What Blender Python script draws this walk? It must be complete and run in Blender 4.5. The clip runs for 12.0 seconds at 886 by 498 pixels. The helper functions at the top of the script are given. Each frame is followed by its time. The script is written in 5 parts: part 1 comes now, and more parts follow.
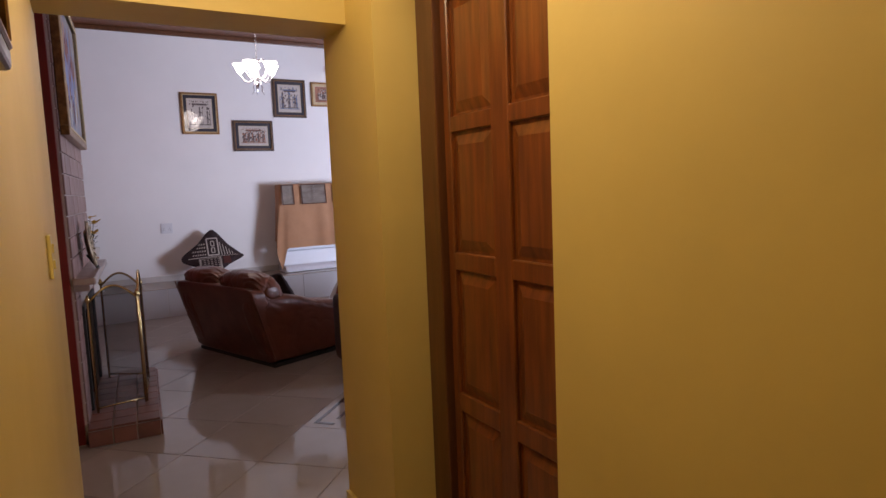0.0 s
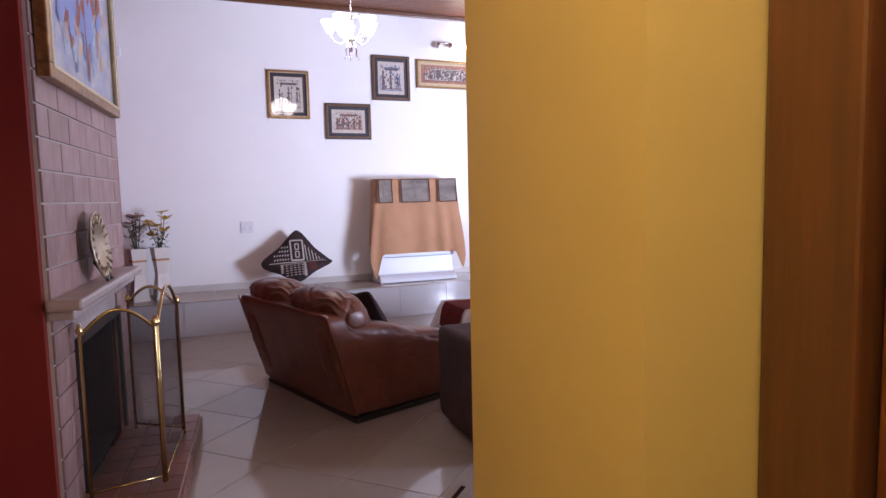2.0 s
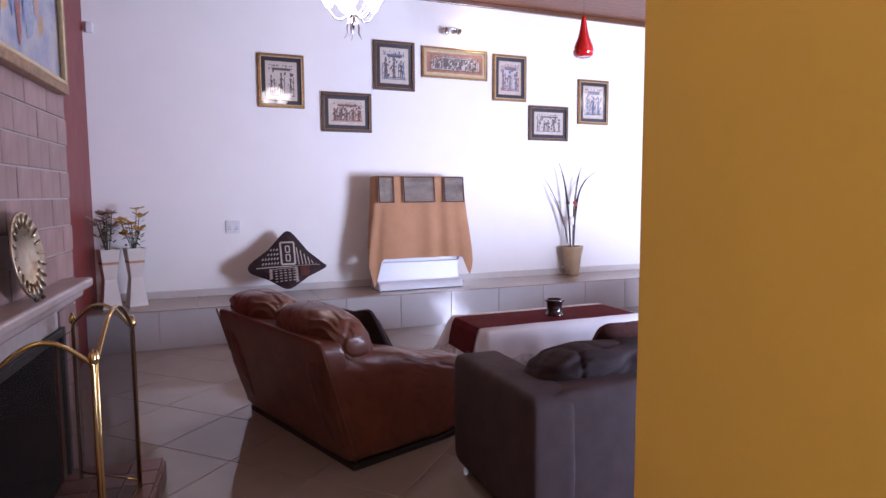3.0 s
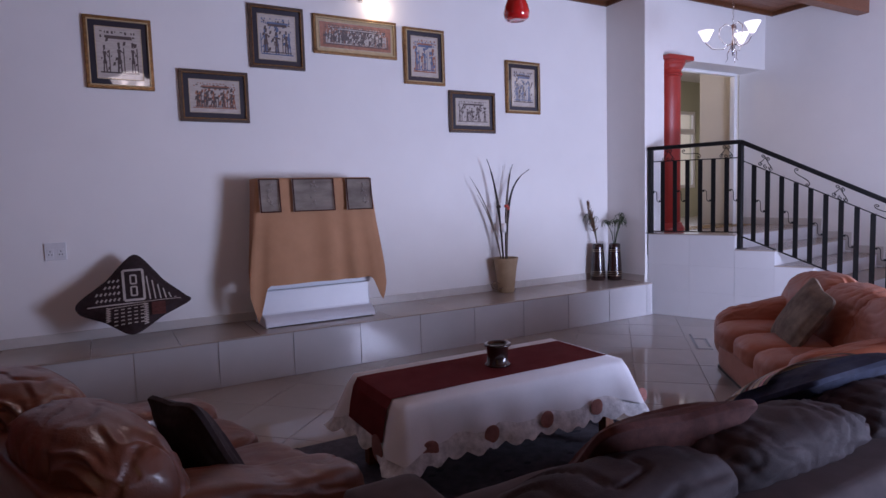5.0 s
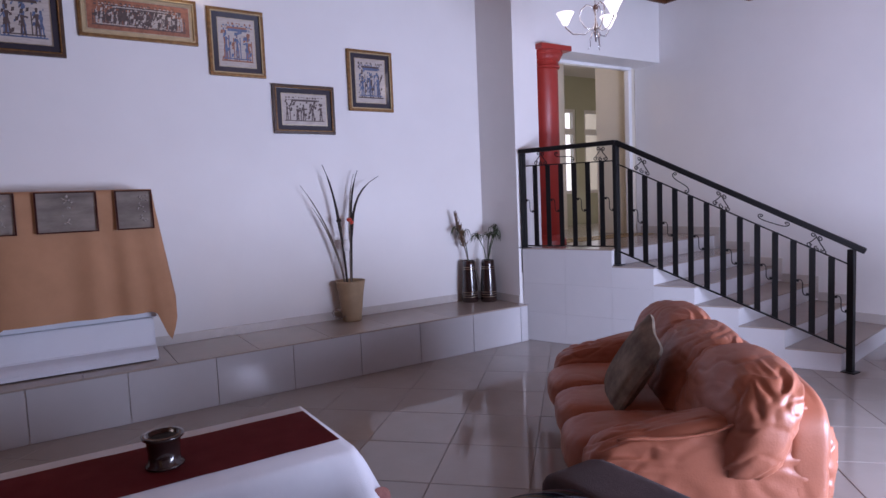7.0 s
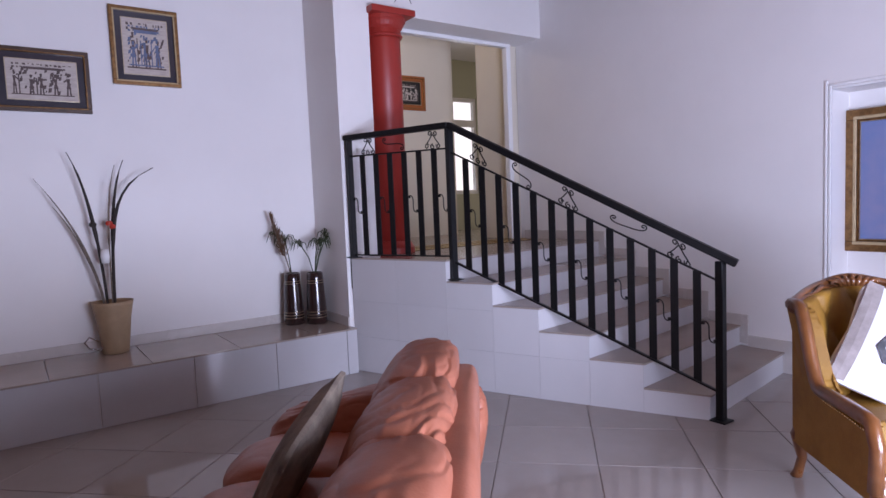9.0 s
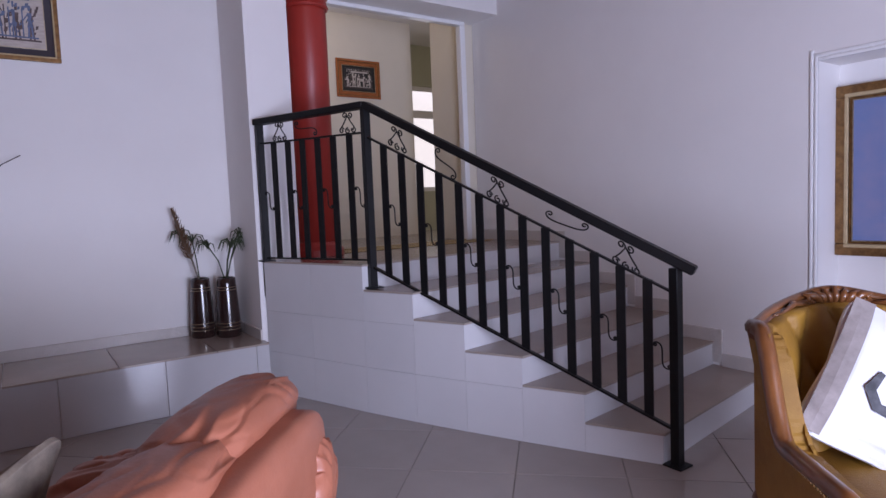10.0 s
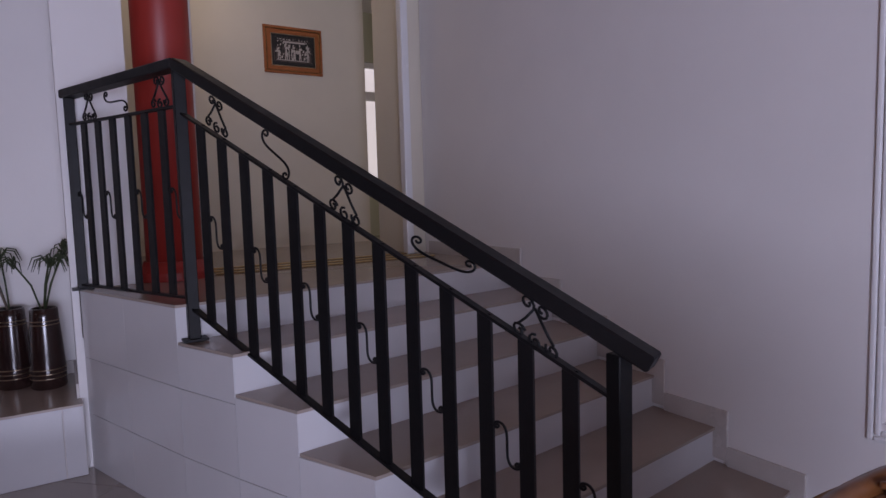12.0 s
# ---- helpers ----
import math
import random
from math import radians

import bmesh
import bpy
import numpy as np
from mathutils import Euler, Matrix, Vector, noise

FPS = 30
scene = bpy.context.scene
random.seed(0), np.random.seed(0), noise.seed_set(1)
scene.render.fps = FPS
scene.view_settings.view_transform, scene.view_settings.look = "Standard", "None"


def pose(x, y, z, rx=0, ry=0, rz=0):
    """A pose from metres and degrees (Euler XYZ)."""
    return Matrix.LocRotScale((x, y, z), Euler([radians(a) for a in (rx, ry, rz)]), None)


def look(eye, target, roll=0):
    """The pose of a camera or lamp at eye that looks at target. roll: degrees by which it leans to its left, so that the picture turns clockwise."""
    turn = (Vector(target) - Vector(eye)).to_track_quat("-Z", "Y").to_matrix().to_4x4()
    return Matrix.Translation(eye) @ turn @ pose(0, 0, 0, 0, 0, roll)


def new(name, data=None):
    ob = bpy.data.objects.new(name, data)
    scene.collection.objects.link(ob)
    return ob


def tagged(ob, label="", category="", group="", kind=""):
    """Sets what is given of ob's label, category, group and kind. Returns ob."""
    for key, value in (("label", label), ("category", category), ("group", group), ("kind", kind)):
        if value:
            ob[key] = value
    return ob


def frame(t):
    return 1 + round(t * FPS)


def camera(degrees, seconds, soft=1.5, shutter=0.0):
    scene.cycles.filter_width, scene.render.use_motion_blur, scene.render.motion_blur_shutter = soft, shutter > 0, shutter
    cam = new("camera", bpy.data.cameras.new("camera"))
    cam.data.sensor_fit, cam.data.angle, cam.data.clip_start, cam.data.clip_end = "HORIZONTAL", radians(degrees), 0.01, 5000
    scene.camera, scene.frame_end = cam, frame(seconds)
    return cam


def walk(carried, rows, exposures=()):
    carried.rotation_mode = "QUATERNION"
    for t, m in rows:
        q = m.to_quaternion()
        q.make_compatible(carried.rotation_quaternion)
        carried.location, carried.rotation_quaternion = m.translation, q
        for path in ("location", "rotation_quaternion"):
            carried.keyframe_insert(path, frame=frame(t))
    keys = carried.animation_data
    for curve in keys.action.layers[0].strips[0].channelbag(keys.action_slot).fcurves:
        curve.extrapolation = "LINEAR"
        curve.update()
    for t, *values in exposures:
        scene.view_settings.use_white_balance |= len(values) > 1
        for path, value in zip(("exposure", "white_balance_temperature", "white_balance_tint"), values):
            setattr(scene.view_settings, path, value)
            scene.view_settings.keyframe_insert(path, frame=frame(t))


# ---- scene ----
cam = camera(72.0, 12.0)
PATH = [
    (0, (-0.036, -0.444, 1.537), (0.973, 1.271, 1.335), -2.3),
    (0.5, (0.158, -0.1, 1.481), (1.064, 1.673, 1.287), -2.4),
    (1, (0.277, 0.26, 1.463), (1.069, 2.088, 1.28), -1.7),
    (1.5, (0.381, 0.701, 1.454), (1.124, 2.55, 1.275), -1.6),
    (2, (0.477, 1.143, 1.443), (1.204, 2.998, 1.269), -1.3),
    (2.5, (0.535, 1.545, 1.445), (1.259, 3.401, 1.27), -1.1),
    (2.7, (0.567, 1.642, 1.46), (1.292, 3.498, 1.282), -0.6),
    (4.3, (0.845, 2.813, 1.444), (1.74, 4.593, 1.275), -1.4),
    (4.5, (0.956, 2.917, 1.44), (1.876, 4.684, 1.271), -1.5),
    (5, (1.276, 3.083, 1.455), (2.254, 4.82, 1.287), -1.7),
    (5.5, (1.644, 3.183, 1.456), (2.662, 4.897, 1.289), -1.9),
    (6, (2.012, 3.254, 1.467), (3.047, 4.957, 1.303), -2.1),
    (6.5, (2.427, 3.299, 1.488), (3.487, 4.987, 1.323), -2.2),
    (7, (2.851, 3.324, 1.493), (3.929, 5.001, 1.332), -2.4),
    (7.2, (3.012, 3.373, 1.472), (4.1, 5.044, 1.32), -2.5),
    (8.8, (4.504, 3.483, 1.412), (5.629, 5.129, 1.253), -2.1),
    (9, (4.65, 3.573, 1.395), (5.798, 5.203, 1.241), -2.4),
    (9.5, (5.06, 3.678, 1.358), (6.207, 5.309, 1.204), -2.4),
    (10, (5.507, 3.826, 1.33), (6.646, 5.463, 1.179), -2.3),
    (10.5, (5.901, 3.953, 1.319), (7.031, 5.597, 1.169), -2.2),
    (11, (6.282, 4.126, 1.345), (7.391, 5.783, 1.192), -2.1),
    (11.5, (6.61, 4.306, 1.364), (7.698, 5.977, 1.209), -1.8),
    (12, (6.892, 4.517, 1.382), (7.949, 6.207, 1.213), -1.6),
]
# seconds, stops, kelvin, tint of the white balance
STOPS = [(0.0, 0.82, 6700, 18), (0.5, 1.03, 6700, 18), (1.0, 1.3, 6600, 19), (1.5, 1.55, 6400, 20), (2.5, 1.56, 6300, 22), (4.4, 0.3, 6050, 26), (5.5, 0.0, 6050, 27), (6.0, -0.08, 6120, 27), (7.0, 0.12, 6230, 25), (9.0, 0.06, 6420, 25), (10.5, -0.50, 6520, 26), (12.0, -0.84, 6700, 28)]
walk(cam, [(t, look(eye, target, roll)) for t, eye, target, roll in PATH], STOPS)

# ---- light ----
world = bpy.data.worlds.new("sky")
scene.world = world
world.use_nodes = True
wn = world.node_tree.nodes
wl = world.node_tree.links
sky = wn.new("ShaderNodeTexSky")
sky.sky_type = "NISHITA"
sky.sun_disc = False
sky.sun_elevation, sky.sun_rotation = radians(42), radians(165)
wl.new(sky.outputs[0], wn["Background"].inputs[0])
wn["Background"].inputs[1].default_value = 0.15


def lamp(name, kind, m, energy, colour, size=0.1, size_y=None, angle=None):
    data = bpy.data.lights.new(name, kind)
    data.energy, data.color = energy, colour
    if kind == "AREA":
        data.shape, data.size, data.size_y = "RECTANGLE", size, size_y or size
    elif kind == "SUN":
        data.angle = angle
    else:
        data.shadow_soft_size = size
    ob = new(name, data)
    ob.matrix_world = m
    return ob


lamp("sun", "SUN", look((3, 14, 20), (4, 6, 0)), 2.5, (1, 0.93, 0.83), angle=radians(0.6))
# the sky's light in the openings of the window wall
lamp("window_light", "AREA", look((6.35, 2.2, 0.95), (6.0, 8.0, 4.0)), 310, (0.645, 0.755, 0.99), 1.8, 1.5)

lamp("hall_lamp", "POINT", pose(0.42, 0.95, 2.55), 12.5, (1, 0.82, 0.52), 0.12)
# unseen fill from the landing's right end, added to brighten its walls
lamp("landing_light", "AREA", look((11.9, 9.45, 2.2), (8.6, 9.6, 1.4)), 5, (1, 0.93, 0.82), 1.2, 1.6)
# daylight put in at the landing window
lamp("landing_light", "AREA", look((10.5, 10.9, 2.1), (9.3, 9.0, 1.2)), 5, (0.9, 0.95, 1.0), 1.5, 1.9)
lamp("landing_lamp", "POINT", pose(7.9, 9.45, 3.25), 7, (1, 0.86, 0.62), 0.12)
lamp("picture_spot", "POINT", pose(3.83, 8.70, 3.36), 2.2, (1, 0.80, 0.52), 0.03)

# ---- materials ----
def material(name, colour, rough=0.6, metal=0.0, vary=0.06, scale=6.0, bump=0.0, bump_scale=80.0, coat=0.0, second=None, stretch=(1, 1, 1), random_value=0.0, spec=0.5):
    m = bpy.data.materials.new(name)
    m.use_nodes = True
    n, l = m.node_tree.nodes, m.node_tree.links
    b = n["Principled BSDF"]
    b.inputs["Roughness"].default_value, b.inputs["Metallic"].default_value = rough, metal
    b.inputs["Coat Weight"].default_value, b.inputs["Coat Roughness"].default_value = coat, 0.12
    b.inputs["Specular IOR Level"].default_value = spec
    tc, mp = n.new("ShaderNodeTexCoord"), n.new("ShaderNodeMapping")
    mp.inputs["Scale"].default_value = stretch
    l.new(tc.outputs["Object"], mp.inputs[0])
    no = n.new("ShaderNodeTexNoise")
    no.inputs["Scale"].default_value, no.inputs["Detail"].default_value, no.inputs["Roughness"].default_value = scale, 6, 0.6
    l.new(mp.outputs[0], no.inputs[0])
    ramp = n.new("ShaderNodeMapRange")
    ramp.inputs[1].default_value, ramp.inputs[2].default_value = 0.3, 0.7
    l.new(no.outputs[0], ramp.inputs[0])
    mix = n.new("ShaderNodeMix")
    mix.data_type = "RGBA"
    lo = second or [c * (1 - 2 * vary) for c in colour]
    mix.inputs[6].default_value, mix.inputs[7].default_value = (*lo, 1), (*colour, 1)
    l.new(ramp.outputs[0], mix.inputs[0])
    out = mix.outputs[2]
    if random_value:
        info, hsv, mr = n.new("ShaderNodeObjectInfo"), n.new("ShaderNodeHueSaturation"), n.new("ShaderNodeMapRange")
        mr.inputs[3].default_value, mr.inputs[4].default_value = 1 - random_value, 1 + random_value
        l.new(info.outputs["Random"], mr.inputs[0])
        l.new(mr.outputs[0], hsv.inputs["Value"])
        l.new(out, hsv.inputs["Color"])
        out = hsv.outputs[0]
    l.new(out, b.inputs["Base Color"])
    rr = n.new("ShaderNodeMapRange")
    rr.inputs[3].default_value, rr.inputs[4].default_value = min(1, rough * 1.25), rough * 0.85
    l.new(no.outputs[0], rr.inputs[0])
    l.new(rr.outputs[0], b.inputs["Roughness"])
    if bump:
        fine, bp = n.new("ShaderNodeTexNoise"), n.new("ShaderNodeBump")
        fine.inputs["Scale"].default_value, fine.inputs["Detail"].default_value = bump_scale, 4
        l.new(mp.outputs[0], fine.inputs[0])
        bp.inputs["Strength"].default_value, bp.inputs["Distance"].default_value = bump, 0.004
        l.new(fine.outputs[0], bp.inputs["Height"])
        l.new(bp.outputs[0], b.inputs["Normal"])
    return m


def glowing(name, colour, strength):
    m = material(name, colour, 0.4)
    b = m.node_tree.nodes["Principled BSDF"]
    b.inputs["Emission Color"].default_value, b.inputs["Emission Strength"].default_value = (*colour, 1), strength
    return m


white_paint = material("white_paint", (0.80, 0.78, 0.77), 0.55, vary=0.02, scale=2.0, bump=0.08, bump_scale=60)
yellow_paint = material("yellow_paint", (0.72, 0.56, 0.20), 0.5, vary=0.04, scale=2.0, bump=0.12, bump_scale=45)
green_paint = material("green_paint", (0.50, 0.50, 0.36), 0.55, vary=0.03, scale=2.0, bump=0.08, bump_scale=60)
cream_paint = material("cream_paint", (0.72, 0.66, 0.55), 0.55, vary=0.03, scale=2.0, bump=0.08, bump_scale=60)
column_red = material("column_red", (0.36, 0.032, 0.022), 0.4, vary=0.05, scale=3.0, bump=0.1, bump_scale=50)
# the walls' red, darkened against the column's for the little light they get
red_paint_shaded = material("red_paint_shaded", (0.19, 0.016, 0.012), 0.45, vary=0.05, scale=3.0, bump=0.1, bump_scale=50)
timber = material("ceiling_timber", (0.24, 0.09, 0.04), 0.4, second=(0.14, 0.05, 0.025), scale=5, stretch=(14, 1, 14), bump=0.1)
door_wood = material("door_wood", (0.25, 0.075, 0.018), 0.32, second=(0.11, 0.032, 0.010), scale=4, stretch=(9, 9, 0.7), bump=0.12, bump_scale=40, coat=0.3)
frame_wood = material("frame_wood", (0.14, 0.05, 0.018), 0.35, second=(0.08, 0.03, 0.012), scale=4, stretch=(9, 9, 0.7), bump=0.1, coat=0.3)
floor_tile = material("floor_tile", (0.39, 0.35, 0.325), 0.07, vary=0.05, scale=3, random_value=0.03, spec=0.6)
ledge_tile = material("ledge_tile", (0.38, 0.315, 0.27), 0.16, vary=0.06, scale=3, random_value=0.04)
ledge_front = material("ledge_front_tile", (0.50, 0.49, 0.50), 0.12, vary=0.04, scale=2, random_value=0.03)
riser_tile = material("riser_tile", (0.60, 0.59, 0.60), 0.12, vary=0.03, scale=2, random_value=0.02)
gloss_white = material("gloss_white", (0.82, 0.82, 0.82), 0.25, vary=0.02)
skirting = material("skirting", (0.60, 0.56, 0.53), 0.25, vary=0.05)
lawn = material("lawn", (0.07, 0.10, 0.03), 0.9, vary=0.2, scale=2.0)
grout = material("grout", (0.26, 0.23, 0.21), 0.8, scale=20)
black_metal = material("black_metal", (0.004, 0.004, 0.005), 0.5, vary=0.2, scale=20, bump=0.06, bump_scale=90, spec=0.3)
brass = material("brass", (0.70, 0.52, 0.24), 0.22, 1.0, scale=12)


# ---- mesh helpers ----
def box(bm, x0, x1, y0, y1, z0, z1, bevel=0.0, seg=2, m=None):
    made = bmesh.ops.create_cube(bm, size=1)["verts"]
    for v in made:
        v.co = Vector(((x0 + x1) / 2 + v.co.x * (x1 - x0), (y0 + y1) / 2 + v.co.y * (y1 - y0), (z0 + z1) / 2 + v.co.z * (z1 - z0)))
    if bevel:
        edges = list({e for v in made for e in v.link_edges})
        got = bmesh.ops.bevel(bm, geom=edges, offset=bevel, segments=seg, profile=0.5, affect="EDGES")
        made = list({v for f in got["faces"] for v in f.verts} | {v for v in made if v.is_valid})
    if m is not None:
        for v in made:
            v.co = m @ v.co
    return made


def part(name, bm, mat, parent=None, label="", smooth=False):
    me = bpy.data.meshes.new(name)
    bmesh.ops.recalc_face_normals(bm, faces=bm.faces)
    bm.to_mesh(me)
    bm.free()
    if smooth:
        for p in me.polygons:
            p.use_smooth = True
    me.materials.append(mat)
    ob = new(name, me)
    if parent is not None:
        ob.parent = parent
    if label:
        ob["label"] = label
    return ob


def block(name, ext, mat, parent=None, label="", bevel=0.0, smooth=False):
    bm = bmesh.new()
    box(bm, *ext, bevel=bevel)
    return part(name, bm, mat, parent, label, smooth)


def thing(name, m, label, category, group="", kind=""):
    ob = new(name)
    ob.matrix_world = m
    ob.empty_display_size = 0.1
    return tagged(ob, label, category, group, kind)


def structure(ob, label, category):
    return tagged(ob, label, category, kind="structure")


# ---- structure ----
WX, EX, NY, SY, CZ = -0.365, 9.33, 8.81, 2.27, 3.80   # west, east, north, south walls, ceiling
bm = bmesh.new()
box(bm, WX - 0.2, EX + 0.45, 2.07, 9.01, -0.2, -0.004)
box(bm, -0.36, 1.45, -2.8, 2.07, -0.2, -0.004)
structure(part("floor", bm, grout), "pale glossy tiled floor laid diagonally", "floor")
structure(block("wall_north", (WX - 0.2, 6.917, NY, NY + 0.2, 0, CZ), white_paint), "white painted plaster wall", "wall")
structure(block("wall_west", (WX - 0.2, WX, 2.35, NY, 0, CZ), red_paint_shaded), "red painted wall, shade put into its colour", "wall")
bm = bmesh.new()
box(bm, 6.917, 7.24, 8.20, 9.01, 0, CZ)
structure(part("wall_pilaster", bm, white_paint), "white painted wall return", "wall")
# lintel over the landing
structure(block("lintel", (7.24, EX, 8.29, 8.67, 3.06, CZ), white_paint), "white painted beam over the landing opening", "beam")
# east wall with the picture niche
bm = bmesh.new()
box(bm, EX, EX + 0.45, 5.49, 8.67, 0, CZ)
box(bm, EX, EX + 0.45, 2.07, 3.4, 0, CZ)
box(bm, EX, EX + 0.45, 3.4, 5.49, 0, 0.53)
box(bm, EX, EX + 0.45, 3.4, 5.49, 2.05, CZ)
box(bm, EX + 0.27, EX + 0.45, 3.4, 5.49, 0.53, 2.05)
structure(part("wall_east", bm, white_paint), "white painted wall with a recessed picture niche", "wall")
# south wall with windows, behind the walk
bm = bmesh.new()
box(bm, 1.25, 4.85, 2.07, SY, 0, CZ)
box(bm, 4.85, 7.75, 2.07, SY, 2.35, CZ)
box(bm, 7.75, EX, 2.07, SY, 0, CZ)
structure(part("wall_south", bm, white_paint), "white painted wall with windows", "wall")
bm = bmesh.new()
for i in range(64):
    y0 = 2.0 + i * 0.11
    box(bm, WX - 0.2, EX + 0.4, y0, y0 + 0.104, CZ, CZ + 0.05)
box(bm, WX - 0.2, EX + 0.4, 1.9, 9.05, CZ + 0.01, CZ + 0.1)
structure(part("ceiling", bm, timber), "dark timber board ceiling", "ceiling")
# hall
structure(block("hall_wall_left", (-0.36, -0.125, -2.6, 2.35, 0, CZ), yellow_paint), "yellow painted hall wall", "wall")
bm = bmesh.new()
box(bm, 1.05, 1.15, -2.6, -0.95, 0, 2.9)
box(bm, 1.05, 1.15, -0.06, 0.817, 0, 2.9)
box(bm, 1.05, 1.15, -0.95, -0.06, 2.33, 2.9)
box(bm, 1.05, 1.15, 0.817, 1.741, 2.33, 2.9)
box(bm, 0.975, 1.36, 1.741, 2.268, 0, CZ)
structure(part("hall_wall_right", bm, yellow_paint), "yellow painted hall wall with door openings", "wall")
structure(block("hall_lintel", (-0.125, 0.975, 2.0, 2.268, 2.225, CZ), yellow_paint), "yellow painted lintel over the hall opening", "beam")
structure(block("hall_wall_back", (-0.36, 1.45, -2.8, -2.6, 0, 2.9), yellow_paint), "yellow painted hall wall", "wall")
structure(block("hall_ceiling", (-0.36, 1.45, -2.6, 2.0, 2.8, 2.9), white_paint), "white hall ceiling", "ceiling")
structure(block("hall_wall_outer", (1.36, 1.45, -2.6, 2.07, 0, 2.9), yellow_paint), "plain wall closing the rooms beside the hall", "wall")
structure(block("hall_baseboard", (0.955, 0.975, 1.75, 2.262, 0.0, 0.09), yellow_paint, bevel=0.004), "yellow painted hall baseboard", "baseboard")

# landing room beyond the opening
structure(block("landing_floor", (6.95, 12.2, 8.2, 12.6, 0.7, 0.956), ledge_tile), "tiled upper landing floor", "floor")
structure(block("landing_wall_back", (5.6, 9.58, 10.2, 10.35, 0.956, 3.5), cream_paint), "cream painted wall behind the landing", "wall")
bm = bmesh.new()
box(bm, 9.20, 9.34, 8.68, 9.22, 0.956, 3.5)
box(bm, 9.34, 12.2, 8.68, 8.80, 0.956, 3.5)
structure(part("landing_wall_side", bm, cream_paint), "cream painted side wall of the landing", "wall")
structure(block("landing_wall_left", (5.5, 5.6, 9.01, 10.35, 0.956, 3.5), cream_paint), "cream painted wall of the landing", "wall")
bm = bmesh.new()
box(bm, 5.5, 12.3, 9.01, 12.6, 3.5, 3.6)
box(bm, 7.24, 12.3, 8.67, 9.01, 3.5, 3.6)
structure(part("landing_ceiling", bm, white_paint), "white landing ceiling", "ceiling")
bm = bmesh.new()
box(bm, 9.2, 9.80, 11.0, 11.15, 0.956, 3.5)
box(bm, 10.62, 10.82, 11.0, 11.15, 1.5, 2.95)
box(bm, 11.4, 12.3, 11.0, 11.15, 0.956, 3.5)
box(bm, 9.80, 11.4, 11.0, 11.15, 0.956, 1.5)
box(bm, 9.80, 11.4, 11.0, 11.15, 2.95, 3.5)
structure(part("landing_wall_far", bm, green_paint), "pale green painted far wall with a window", "wall")
structure(block("landing_wall_end", (12.2, 12.35, 8.6, 12.6, 0.956, 3.5), cream_paint), "cream painted end wall of the landing", "wall")
win = thing("window_2", pose(0, 11.05, 0), "bright white-framed window beyond the landing", "window", kind="structure")
for x0, x1 in ((9.80, 10.62), (10.82, 11.4)):
    for ext in ((x0, x0 + 0.05, -0.03, 0.03, 1.5, 2.95), (x1 - 0.05, x1, -0.03, 0.03, 1.5, 2.95)):
        block("window_frame", ext, white_paint, win, bevel=0.005)
    for z0, z1 in ((1.5, 1.56), (2.89, 2.95)):
        block("window_rail", (x0 + 0.05, x1 - 0.05, -0.025, 0.025, z0, z1), white_paint, win, bevel=0.005)
    block("transom", (x0 + 0.05, x1 - 0.05, -0.03, 0.03, 2.52, 2.62), white_paint, win, bevel=0.005)
structure(block("backdrop", (8.5, 13.5, 12.9, 12.95, -0.2, 5.0), glowing("daylight", (1.0, 1.0, 1.0), 0.8)), "plain bright daylight outside the landing window", "backdrop")
# trim round the landing opening
bm = bmesh.new()
box(bm, 9.13, 9.19, 8.60, 8.675, 0.956, 3.02, 0.008)
box(bm, 7.6, 9.19, 8.60, 8.675, 3.02, 3.058, 0.008)
box(bm, 7.60, 7.66, 8.60, 8.675, 0.956, 3.02, 0.008)
structure(part("trim", bm, gloss_white), "white glossy trim of the landing opening", "trim")
for y in (8.30, 8.45, 8.62):
    structure(block("threshold", (7.66, 9.19, y, y + 0.03, 0.958, 0.966), brass, bevel=0.003), "pale brass strip across the landing", "trim")

# ledge
LEDGE_Y = 8.10
structure(block("ledge", (WX, 6.93, LEDGE_Y + 0.012, NY, 0, 0.368), skirting), "low tiled ledge along the white wall", "ledge")
structure(block("baseboard", (WX, 6.917, NY - 0.014, NY, 0.381, 0.46), skirting, bevel=0.003), "pale tiled skirting above the ledge", "baseboard")
structure(block("baseboard", (6.903, 6.917, 8.2, NY - 0.014, 0.381, 0.46), skirting, bevel=0.003), "pale tiled skirting above the ledge", "baseboard")
# niche moulding
bm = bmesh.new()
for k in (0.0, 0.024):
    for e in ((EX - 0.010, EX + 0.01, 5.49 + k, 5.51 + k, 0.486 - k, 2.094 + k), (EX - 0.010, EX + 0.01, 3.4, 5.489 + k, 2.05 + k, 2.07 + k), (EX - 0.010, EX + 0.01, 3.4, 5.489 + k, 0.486 - k, 0.506 - k)):
        box(bm, *e, 0.006)
structure(part("trim", bm, gloss_white), "white moulding round the picture niche", "trim")
# window wall frames
for x0, x1, z0, z1, lab in ((4.85, 7.75, 0.0, 2.35, "white-framed glazed patio door"),):
    w = thing("window_1", pose(0, 2.13, 0), lab, "window", kind="structure")
    n = 4 if x1 - x0 > 2 else 2
    for i in range(n + 1):
        x = x0 + (x1 - x0 - 0.05) * i / n
        block("window_frame", (x, x + 0.05, -0.03, 0.03, z0, z1), gloss_white, w, bevel=0.004)
    for zz in (z0, z1 - 0.05):
        block("window_rail", (x0 + 0.05, x1 - 0.05, -0.025, 0.025, zz, zz + 0.05), gloss_white, w, bevel=0.004)
structure(block("ground", (-400, 400, -400, 400, -0.4, -0.25), lawn), "grass outside the windows", "ground")
